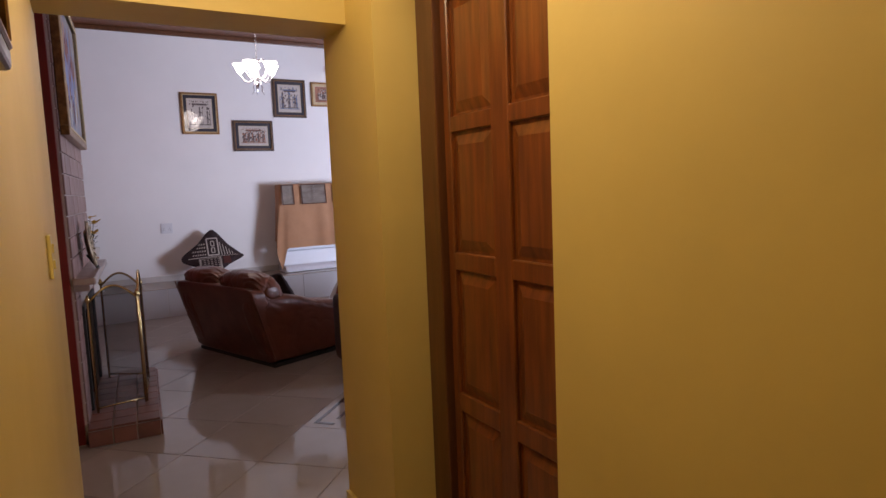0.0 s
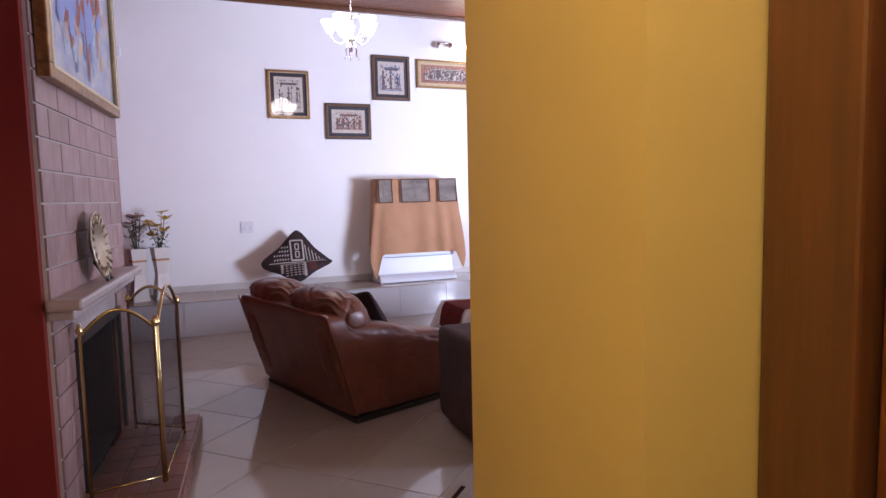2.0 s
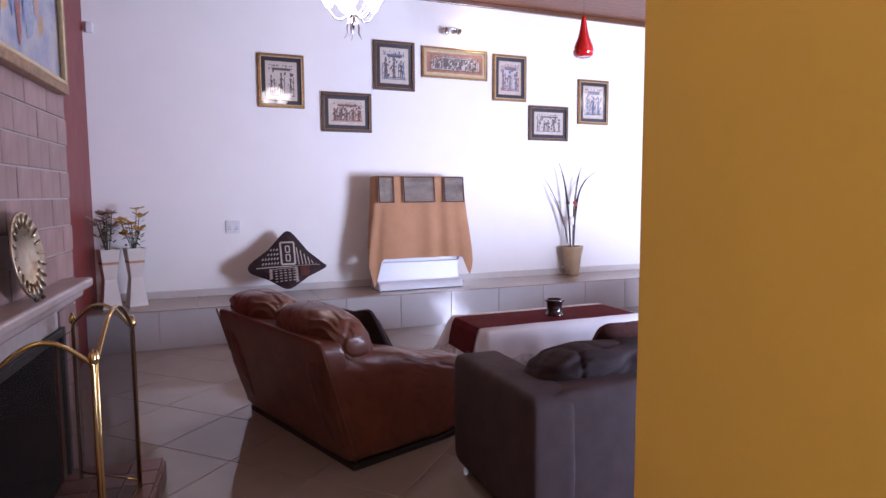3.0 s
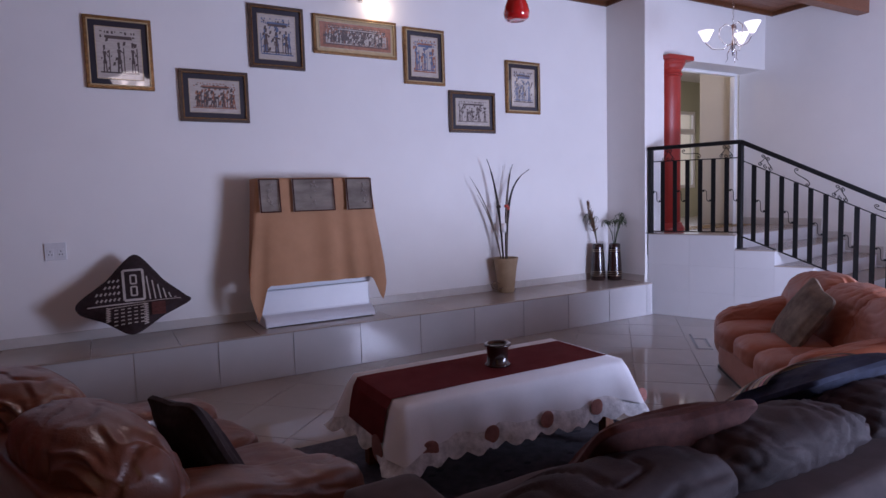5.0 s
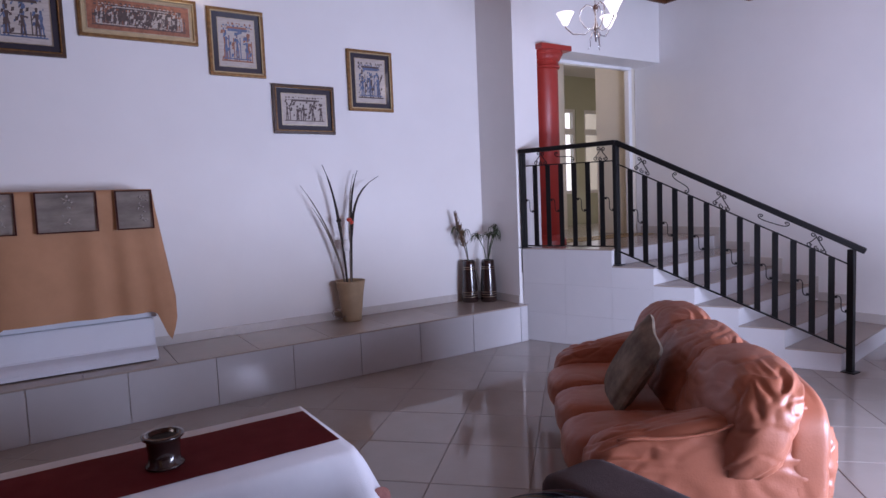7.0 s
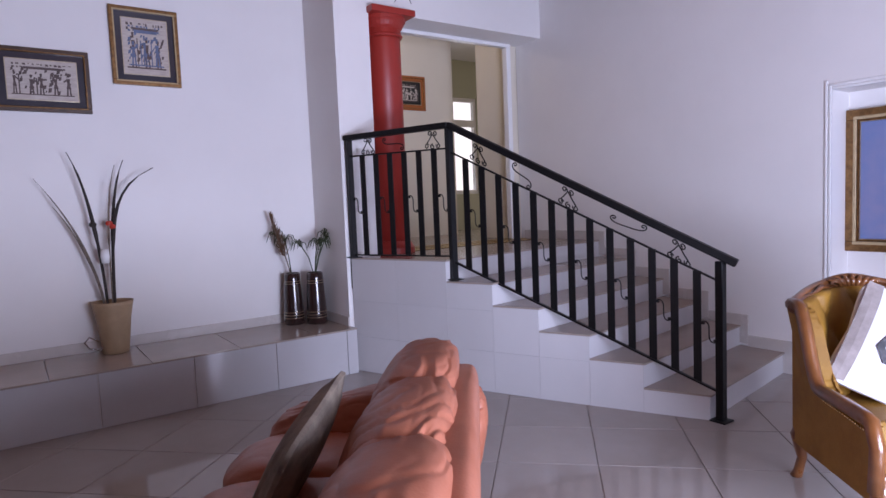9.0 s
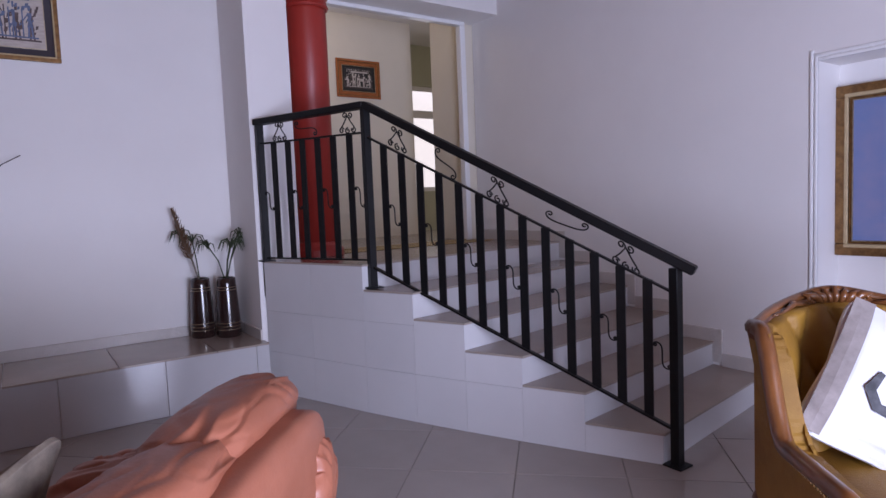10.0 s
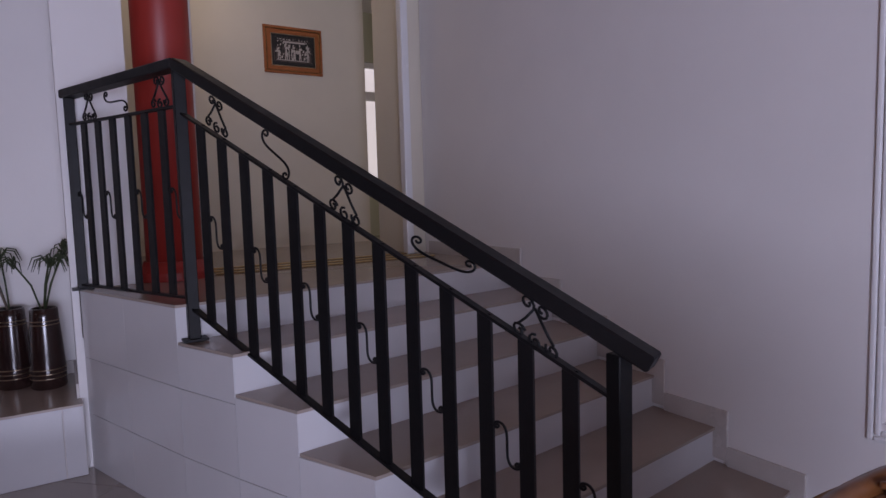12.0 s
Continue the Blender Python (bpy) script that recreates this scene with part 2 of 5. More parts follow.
# timber cornice and beam
bm = bmesh.new()
box(bm, WX, 6.917, NY - 0.03, NY, CZ - 0.06, CZ, 0.008)
box(bm, 6.887, 6.917, 8.17, NY - 0.03, CZ - 0.06, CZ, 0.008)
box(bm, 6.917, EX, 8.17, 8.20, CZ - 0.06, CZ, 0.008)
box(bm, EX - 0.03, EX, 2.27, 8.17, CZ - 0.06, CZ, 0.008)
structure(part("cornice", bm, frame_wood), "dark timber cornice", "cornice")
structure(block("ceiling_beam", (7.9, EX, 7.0, 7.14, 3.47, CZ), timber, bevel=0.01), "dark timber ceiling beam", "beam")

# ---- stairs ----
# left ends of the risers on a shallow curve
LEFT = [(8.03 - (y - 5.62) * 0.4183 - 0.06 * math.sin(math.pi * (y - 5.62) / 2.57), y) for y in (5.62, 5.97, 6.28, 6.60, 6.92, 7.28)]
RIGHT = [5.81, 6.147, 6.48, 6.844, 7.20, 7.557]
stairs = thing("stairs", pose(0, 0, 0), "six tiled stairs with white risers", "stairs", kind="structure")


def slab(name, base, z0, z1, mat):
    bm = bmesh.new()
    lo = [bm.verts.new((x, y, z0)) for x, y in base]
    hi = [bm.verts.new((x, y, z1)) for x, y in base]
    bm.faces.new(lo), bm.faces.new(hi)
    for i in range(4):
        bm.faces.new((lo[i], lo[(i + 1) % 4], hi[(i + 1) % 4], hi[i]))
    return part(name, bm, mat, stairs)


for k in range(6):
    (xa, ya), yr = LEFT[k], RIGHT[k]
    if k < 5:
        xb, yb, yq = LEFT[k + 1][0], LEFT[k + 1][1], RIGHT[k + 1]
    else:
        xb, yb, yq = 6.96, 8.19, 8.19
    z = 0.16 * (k + 1)
    slab("riser", [(xa, ya), (EX, yr), (EX, yq), (xb, yb)], 0.0, z - 0.012, riser_tile)
    slab("tread", [(xa - 0.006, ya - 0.012), (EX, yr - 0.012), (EX, yq + 0.01), (xb - 0.006, yb + (0.01 if k < 5 else 0))], z - 0.012, z, ledge_tile)

# ---- shape helpers ----
def tube(bm, pts, r, n=6, closed=False, taper=None):
    pts = [Vector(p) for p in pts]
    rings, side = [], Vector((0.3, 0.2, 0.93))
    for i, p in enumerate(pts):
        a, b = pts[max(i - 1, 0)], pts[min(i + 1, len(pts) - 1)]
        d = (b - a).normalized()
        s = side - d * side.dot(d)
        if s.length < 1e-4:
            s = d.orthogonal()
        s.normalize()
        side = s
        t = d.cross(s)
        k = r * (taper[i] if taper else 1)
        rings.append([bm.verts.new(p + (s * math.cos(2 * math.pi * j / n) + t * math.sin(2 * math.pi * j / n)) * k) for j in range(n)])
    for a, b in zip(rings, rings[1:]):
        for j in range(n):
            bm.faces.new((a[j], a[(j + 1) % n], b[(j + 1) % n], b[j]))
    bm.faces.new(rings[0]), bm.faces.new(rings[-1])


def lathe(bm, profile, n=24, centre=(0, 0, 0), m=None):
    rings = []
    for r, z in profile:
        ring = []
        for j in range(n):
            p = Vector((centre[0] + r * math.cos(2 * math.pi * j / n), centre[1] + r * math.sin(2 * math.pi * j / n), centre[2] + z))
            ring.append(bm.verts.new(m @ p if m is not None else p))
        rings.append(ring)
    for a, b in zip(rings, rings[1:]):
        for j in range(n):
            bm.faces.new((a[j], a[(j + 1) % n], b[(j + 1) % n], b[j]))
    bm.faces.new(rings[0]), bm.faces.new(rings[-1])


def puff(bm, centre, size, power=4.0, cuts=14, wrinkle=0.0, freq=5.0, m=None, shape=None, seed=0.0):
    """A soft rounded block; shape(u) may bend the unit point before it is scaled."""
    tmp = bmesh.new()
    bmesh.ops.create_cube(tmp, size=2)
    bmesh.ops.subdivide_edges(tmp, edges=tmp.edges, cuts=cuts, use_grid_fill=True)
    old = {}
    for v in tmp.verts:
        u = v.co
        k = (abs(u.x) ** power + abs(u.y) ** power + abs(u.z) ** power) ** (-1 / power)
        u = u * k
        if shape:
            u = shape(u.copy())
        p = Vector((u.x * size[0] / 2, u.y * size[1] / 2, u.z * size[2] / 2))
        if wrinkle:
            q = p * freq + Vector((seed, seed * 2, 0))
            wander = noise.noise(q * 0.7) * 3.4 + noise.noise(q * 1.7) * 0.8
            pleat = abs(math.sin(4.2 * q.x + 2.4 * q.z + 1.6 * q.y + 2 * wander))
            across = abs(math.sin(2.1 * q.x - 4.0 * q.z + 2.6 * q.y + 2.4 * wander + seed))
            mask = 0.5 + 0.5 * noise.noise(q * 0.4 + Vector((3, 8, 2)))
            w = 0.9 * noise.noise(q * 0.45) - mask ** 2 * 1.0 * max(0, 0.45 - pleat) / 0.45 - (1 - mask) ** 2 * 0.8 * max(0, 0.4 - across) / 0.4
            p += u.normalized() * w * wrinkle
        p += Vector(centre)
        old[v.index] = bm.verts.new(m @ p if m is not None else p)
    for f in tmp.faces:
        bm.faces.new([old[v.index] for v in f.verts])
    tmp.free()


def soft_part(name, parent, mat, centre, size, power=4.0, cuts=14, wrinkle=0.0, freq=5.0, m=None, shape=None, seed=0.0, label=""):
    bm = bmesh.new()
    puff(bm, centre, size, power, cuts, wrinkle, freq, m, shape, seed)
    return part(name, bm, mat, parent, label, True)


def prism(bm, outline, d0, d1, axis="y"):
    """An outline in the other two axes, extruded along axis."""
    def place(a, b, d):
        return {"x": (d, a, b), "y": (a, d, b), "z": (a, b, d)}[axis]
    lo = [bm.verts.new(place(a, b, d0)) for a, b in outline]
    hi = [bm.verts.new(place(a, b, d1)) for a, b in outline]
    bm.faces.new(lo), bm.faces.new(hi)
    n = len(outline)
    for i in range(n):
        bm.faces.new((lo[i], lo[(i + 1) % n], hi[(i + 1) % n], hi[i]))


# ---- more materials ----
brick_face = material("brick_face", (0.31, 0.195, 0.175), 0.5, second=(0.20, 0.115, 0.10), scale=4, stretch=(1, 3, 1), bump=0.25, bump_scale=30, random_value=0.14)
brick_red = material("hearth_brick", (0.24, 0.10, 0.07), 0.35, second=(0.15, 0.06, 0.045), scale=6, bump=0.2, random_value=0.2)
mortar = material("mortar", (0.46, 0.39, 0.36), 0.8, scale=20)
soot = material("soot", (0.012, 0.011, 0.010), 0.7, vary=0.3)
mantel_stone = material("mantel_stone", (0.42, 0.34, 0.31), 0.3, vary=0.12, scale=8, bump=0.1)
gold_frame = material("gold_frame", (0.33, 0.18, 0.065), 0.34, 0.6, second=(0.15, 0.075, 0.03), scale=30, bump=0.3, bump_scale=60)
dark_frame = material("dark_frame", (0.085, 0.045, 0.025), 0.35, second=(0.04, 0.022, 0.014), scale=25, bump=0.2, coat=0.4)
navy_mat = material("navy_mat", (0.012, 0.010, 0.022), 0.6, coat=1.0)
papyrus = material("papyrus", (0.56, 0.51, 0.46), 0.6, second=(0.42, 0.36, 0.32), scale=14, stretch=(1, 1, 5), coat=1.0)
ink_dark = material("ink_dark", (0.11, 0.075, 0.07), 0.6, vary=0.25, scale=30, coat=1.0)
ink_blue = material("ink_blue", (0.12, 0.17, 0.30), 0.6, vary=0.25, scale=30, coat=1.0)
ink_rust = material("ink_rust", (0.40, 0.15, 0.08), 0.6, vary=0.25, scale=30, coat=1.0)
leather_brown = material("brown_leather", (0.165, 0.050, 0.026), 0.38, second=(0.10, 0.029, 0.015), scale=5, bump=0.22, bump_scale=120, coat=0.15)
leather_salmon = material("salmon_leather", (0.44, 0.155, 0.09), 0.42, second=(0.34, 0.11, 0.06), scale=4, bump=0.2, bump_scale=110, coat=0.1)
grey_fabric = material("mauve_grey_fabric", (0.085, 0.060, 0.066), 0.9, vary=0.12, scale=9, bump=0.35, bump_scale=220)
dark_plastic = material("dark_plastic", (0.02, 0.018, 0.017), 0.5)
tan_cloth = material("tan_cloth", (0.45, 0.235, 0.125), 0.85, vary=0.06, scale=6, bump=0.25, bump_scale=260)
white_cloth = material("white_cloth", (0.74, 0.74, 0.78), 0.85, vary=0.04, scale=6, bump=0.2, bump_scale=240)
lace = material("lace", (0.70, 0.69, 0.70), 0.85, second=(0.34, 0.33, 0.35), scale=22, bump=0.5, bump_scale=90)
red_cloth = material("red_cloth", (0.22, 0.010, 0.012), 0.85, vary=0.08, scale=8, bump=0.25, bump_scale=260)
rose_cloth = material("rose_cloth", (0.30, 0.12, 0.10), 0.85, vary=0.15, scale=20, bump=0.3)
rug_pile = material("rug_pile", (0.075, 0.07, 0.09), 0.95, second=(0.03, 0.028, 0.04), scale=14, bump=0.6, bump_scale=300)
rug_navy = material("rug_navy", (0.012, 0.013, 0.026), 0.95, bump=0.6, bump_scale=300)
fringe_cloth = material("fringe", (0.48, 0.42, 0.34), 0.9, vary=0.15, scale=30)
white_plastic = material("white_plastic", (0.70, 0.73, 0.80), 0.3, vary=0.02)
chrome = material("chrome", (0.75, 0.75, 0.78), 0.15, 1.0)
silver = material("silver", (0.56, 0.47, 0.34), 0.35, 1.0, vary=0.15, scale=30, bump=0.4, bump_scale=70)
shade_glass = glowing("shade_glass", (1.0, 0.90, 0.86), 7.0)
shade_dim = glowing("shade_glass_dim", (1.0, 0.93, 0.90), 1.2)
red_glass = material("red_glass", (0.55, 0.012, 0.010), 0.08, coat=1.0)
pot_clay = material("pot_clay", (0.42, 0.29, 0.17), 0.5, vary=0.12, scale=8, bump=0.2)
vase_dark = material("vase_dark", (0.035, 0.017, 0.015), 0.2, vary=0.3, scale=7, coat=0.6)
vase_white = material("vase_white", (0.62, 0.57, 0.52), 0.4, vary=0.06)
twig = material("twig", (0.045, 0.035, 0.03), 0.8, vary=0.3, scale=40)
reed = material("reed", (0.24, 0.19, 0.15), 0.8, vary=0.3, scale=40)
leaf_green = material("leaf_green", (0.06, 0.085, 0.035), 0.6, vary=0.3, scale=30)
plume = material("plume", (0.20, 0.105, 0.055), 0.95, vary=0.3, scale=60)
petal_yellow = material("petal_yellow", (0.62, 0.36, 0.04), 0.6, vary=0.15, scale=30)
petal_white = material("petal_white", (0.42, 0.26, 0.21), 0.6, vary=0.1, scale=30)
bead_red = material("bead_red", (0.50, 0.05, 0.03), 0.3)
chair_velvet = material("gold_velvet", (0.31, 0.155, 0.014), 0.6, second=(0.19, 0.085, 0.008), scale=5, bump=0.2, bump_scale=150)
plum_velvet = material("plum_velvet", (0.050, 0.030, 0.036), 0.8, second=(0.022, 0.013, 0.017), scale=6, bump=0.3, bump_scale=200)
pale_gilt = material("pale_gilt", (0.55, 0.42, 0.24), 0.5, 0.2, vary=0.1, scale=20)
border_velvet = material("border_velvet", (0.36, 0.31, 0.29), 0.8, vary=0.2, scale=14, bump=0.2, bump_scale=200)
chair_wood = material("carved_wood", (0.23, 0.085, 0.025), 0.28, second=(0.12, 0.042, 0.014), scale=8, coat=0.6)
canvas_blue = material("canvas_blue", (0.12, 0.20, 0.42), 0.6, second=(0.24, 0.24, 0.40), scale=3)
navy_cloth = material("navy_cloth", (0.025, 0.035, 0.085), 0.9, vary=0.2, scale=20, bump=0.3, bump_scale=220)
canvas_glow = material("canvas_pale", (0.55, 0.42, 0.45), 0.6, vary=0.1, scale=5)
canvas_mix = material("canvas_mix", (0.40, 0.36, 0.34), 0.5, second=(0.14, 0.18, 0.30), scale=7, coat=0.3)
ochre = material("canvas_ochre", (0.46, 0.26, 0.09), 0.5, vary=0.2, scale=12, coat=0.3)
orange_mount = material("orange_mount", (0.38, 0.115, 0.028), 0.6, vary=0.08, scale=10)
black_print = material("black_print", (0.02, 0.018, 0.016), 0.6, vary=0.3, scale=40)
cushion_dark = material("cushion_dark", (0.030, 0.014, 0.016), 0.9, vary=0.2, scale=30, bump=0.3, bump_scale=250)
cushion_cream = material("cushion_cream", (0.50, 0.44, 0.40), 0.9, vary=0.12, scale=30, bump=0.3, bump_scale=250)
cushion_rust = material("cushion_rust", (0.11, 0.03, 0.024), 0.9, vary=0.2, scale=30, bump=0.3, bump_scale=250)
cushion_taupe = material("cushion_taupe", (0.30, 0.25, 0.19), 0.85, second=(0.11, 0.085, 0.07), scale=9, bump=0.25, bump_scale=200)
weave = material("woven_panel", (0.58, 0.51, 0.44), 0.85, second=(0.30, 0.25, 0.22), scale=3, stretch=(1, 1, 3), bump=0.4, bump_scale=180)
mesh_black = material("screen_mesh", (0.03, 0.026, 0.026), 0.7)
wires = mesh_black.node_tree
tr, mx = wires.nodes.new("ShaderNodeBsdfTransparent"), wires.nodes.new("ShaderNodeMixShader")
mx.inputs[0].default_value = 0.33
wires.links.new(tr.outputs[0], mx.inputs[1])
wires.links.new(wires.nodes["Principled BSDF"].outputs[0], mx.inputs[2])
wires.links.new(mx.outputs[0], wires.nodes["Material Output"].inputs[0])
socket_white = material("socket_white", (0.72, 0.72, 0.74), 0.3)
switch_yellow = material("switch_cream", (0.72, 0.60, 0.22), 0.35)

# the panes over the prints are smooth glass
for mat in (navy_mat, papyrus, ink_dark, ink_blue, ink_rust):
    mat.node_tree.nodes["Principled BSDF"].inputs["Coat Roughness"].default_value = 0.03

# ---- stairs finish ----
RAIL_A, RAIL_B, RAIL_C = Vector((6.97, 8.16, 0)), Vector((7.345, 7.265, 0)), Vector((8.07, 5.572, 0))
rail = thing("stair_railing", pose(0, 0, 0), "black painted steel stair railing with scrolls", "railing")


def post(p, z0, z1, h=0.024):
    bm = bmesh.new()
    box(bm, p.x - h, p.x + h, p.y - h, p.y + h, z0, z1, 0.003, 1)
    box(bm, p.x - 0.05, p.x + 0.05, p.y - 0.05, p.y + 0.05, z0, z0 + 0.008)
    part("post", bm, black_metal, rail)


post(RAIL_A, 0.960, 1.93), post(RAIL_B, 0.806, 1.94), post(RAIL_C, 0.0, 0.975)


def bar(name, a, b, w, h, over0=0.0, over1=0.0):
    d = (b - a).normalized()
    a, b = a - d * over0, b + d * over1
    s = Vector((d.y, -d.x, 0)).normalized()
    u = s.cross(d)
    if u.z < 0:
        u = -u
    bm = bmesh.new()
    ends = [[bm.verts.new(p + s * i * w / 2 + u * j * h / 2) for i, j in ((-1, -1), (1, -1), (1, 1), (-1, 1))] for p in (a, b)]
    bm.faces.new(ends[0]), bm.faces.new(ends[1])
    for k in range(4):
        bm.faces.new((ends[0][k], ends[0][(k + 1) % 4], ends[1][(k + 1) % 4], ends[1][k]))
    bmesh.ops.bevel(bm, geom=list(bm.edges), offset=min(w, h) * 0.12, segments=1, affect="EDGES")
    return part(name, bm, black_metal, rail)


def at(p, z):
    return Vector((p.x, p.y, z))


bar("handrail", at(RAIL_A, 1.952), at(RAIL_B, 1.960), 0.070, 0.042, 0.03, 0.0)
bar("handrail", at(RAIL_B, 1.960), at(RAIL_C, 1.008), 0.070, 0.046, 0.0, 0.10)
bar("upper_rail", at(RAIL_A, 1.80), at(RAIL_B, 1.79), 0.030, 0.010)
bar("upper_rail", at(RAIL_B, 1.765), at(RAIL_C, 0.85), 0.030, 0.010)
bar("lower_rail", at(RAIL_A, 0.985), at(RAIL_B, 0.985), 0.030, 0.010)
bar("lower_rail", at(RAIL_B, 0.945), at(RAIL_C, 0.175), 0.030, 0.012)


def spiral(c, r0, turns, start, sign, n=16):
    """Points of a scroll, in the plane of the rail: distance along and height."""
    return [(c[0] + r0 * (1 - 0.72 * i / n) * math.cos(start + sign * turns * 2 * math.pi * i / n), c[1] + r0 * (1 - 0.72 * i / n) * math.sin(start + sign * turns * 2 * math.pi * i / n)) for i in range(n + 1)]


def scroll_s(length, height, tilt=0.0, wind=7.6, turn=-1):
    """A smooth bar whose ends wind into curls: an S, or a C with turn=1."""
    n, x, y, half = 36, 0.0, 0.0, [(0.0, 0.0)]
    for i in range(n):
        a = wind * ((i + 0.5) / n) ** 3.4
        x, y = x + math.cos(a) / n, y + math.sin(a) / n
        half.append((x, y))
    wide = max(p[0] for p in half)
    tall = max(p[1] for p in half)
    half = [(p[0] / wide * length / 2, p[1] / tall * height / 2) for p in half]
    pts = [(-p[0], turn * p[1]) for p in reversed(half[1:])] + half
    c, s = math.cos(tilt), math.sin(tilt)
    return [(p[0] * c - p[1] * s, p[0] * s + p[1] * c) for p in pts]


def scroll_bars(strokes, a, b, t, z, r=0.0045):
    d = (b - a)
    d.z = 0
    d.normalize()
    base = a.lerp(b, t)
    bm = bmesh.new()
    for stroke in strokes:
        tube(bm, [Vector((base.x + d.x * u, base.y + d.y * u, z + v)) for u, v in stroke], r, 5)
    part("scroll", bm, black_metal, rail, smooth=True)


def rosette(slope):
    """A triangle of curls between the handrail and the upper rail."""
    out = []
    for cx, cz, st in ((-0.05, -0.045, 0.4), (0.05, -0.045, 2.7), (0.0, -0.05, 1.5), (-0.022, 0.048, -0.5), (0.022, 0.048, 3.6)):
        out.append([(x, y + slope * x) for x, y in spiral((cx, cz), 0.021, 1.2, st, 1, 12)])
    out.append([(-0.055, -0.03 - 0.055 * slope), (-0.03, 0.0 - 0.03 * slope), (0.0, 0.045)])
    out.append([(0.055, -0.03 + 0.055 * slope), (0.03, 0.0 + 0.03 * slope), (0.0, 0.045)])
    return out


for a, b, za, zb, zl0, zl1, n in ((RAIL_A, RAIL_B, 1.80, 1.79, 0.985, 0.985, 6), (RAIL_B, RAIL_C, 1.765, 0.85, 0.945, 0.175, 13)):
    d = (b - a).normalized()
    run = (b - a).length
    slope = (zb - za) / run
    for i in range(n):
        t = (i + 1) / (n + 1)
        p = a.lerp(b, t)
        bm = bmesh.new()
        m = Matrix.Translation(p) @ Matrix.Rotation(math.atan2(d.y, d.x), 4, "Z")
        box(bm, -0.023, 0.023, -0.006, 0.006, zl0 + (zl1 - zl0) * t, za + (zb - za) * t, m=m)
        part("baluster", bm, black_metal, rail)
    for i in range(n + 1):
        if i % 2 == (0 if n == 6 else 1):
            t = (i + 0.5) / (n + 1)
            z = (zl0 + (zl1 - zl0) * t + za + (zb - za) * t) / 2
            scroll_bars([[(q, -p) for p, q in scroll_s(0.13, 0.085, 0.0, 11.0)]], a, b, t, z, 0.0042)
    marks = ((0.21, 0), (0.47, 1), (0.85, 0)) if n == 6 else ((0.13, 0), (0.313, 1), (0.493, 0), (0.703, 1), (0.873, 0))
    for t, kind in marks:
        gap_mid = (za + (zb - za) * t + (1.935 + ((1.935 if n == 6 else 0.965) - 1.935) * t)) / 2
        strokes = rosette(slope)
        if kind:
            strokes = [scroll_s(0.24, 0.085, math.atan(slope) * 0.75, turn=1)] if t > 0.6 else [[(-p, q) for p, q in scroll_s(0.20, 0.10, -math.atan(slope) * 1.3)]]
        scroll_bars(strokes, a, b, t, gap_mid)

# stepped skirting on the east wall
for k in range(6):
    y0 = RIGHT[k] - 0.07
    y1 = (RIGHT[k + 1] - 0.07) if k < 5 else 8.6
    structure(block("baseboard", (EX - 0.014, EX, y0, y1, 0.16 * k + 0.02 if k else 0.0, 0.16 * (k + 1) + 0.087), skirting, bevel=0.003), "pale tiled stepped skirting", "baseboard")
structure(block("baseboard", (EX - 0.014, EX, 2.3, RIGHT[0] - 0.07, 0.0, 0.09), skirting, bevel=0.003), "pale tiled skirting", "baseboard")

# red column
col = thing("column", pose(7.44, 8.32, 0.956), "red painted round column with moulded capital", "column", kind="structure")
bm = bmesh.new()
lathe(bm, [(0.152, 0.0), (0.152, 1.86), (0.150, 1.9)], 32)
part("shaft", bm, column_red, col, smooth=True)
bm = bmesh.new()
lathe(bm, [(0.165, 1.88), (0.175, 1.895), (0.165, 1.91), (0.158, 1.95), (0.175, 1.97), (0.19, 2.0), (0.205, 2.02), (0.205, 2.05)], 32)
box(bm, -0.215, 0.215, -0.215, 0.215, 2.05, 2.104, 0.006)
part("capital", bm, column_red, col)
bm = bmesh.new()
lathe(bm, [(0.20, 0.0), (0.20, 0.05), (0.185, 0.07), (0.175, 0.085), (0.165, 0.11)], 32)
part("base", bm, column_red, col)

# ---- fireplace ----
FM = Matrix.Translation((-0.115, 3.95, 0)) @ Matrix.Rotation(radians(-4.4), 4, "Z")   # x out of the wall, y along it
breast = thing("chimney_breast", FM, "chimney breast with mauve brick facing and red sides", "chimney breast", kind="structure")
bm = bmesh.new()
box(bm, -0.42, -0.02, 0.0, 1.50, 1.0, CZ - 0.002)
box(bm, -0.42, -0.02, 0.0, 0.32, 0, 1.0)
box(bm, -0.42, -0.02, 1.20, 1.50, 0, 1.0)
box(bm, -0.42, -0.02, 0.32, 1.20, 0.82, 1.0)
part("breast_wall", bm, red_paint_shaded, breast)
bm = bmesh.new()
box(bm, -0.019, -0.006, 0.035, 1.499, 0.82, CZ - 0.004)
box(bm, -0.019, -0.006, 0.035, 0.32, 0.0, 0.82)
box(bm, -0.019, -0.006, 1.20, 1.499, 0.0, 0.82)
part("mortar", bm, mortar, breast)
BW, BH = 0.29, 0.132
brick_meshes = {}
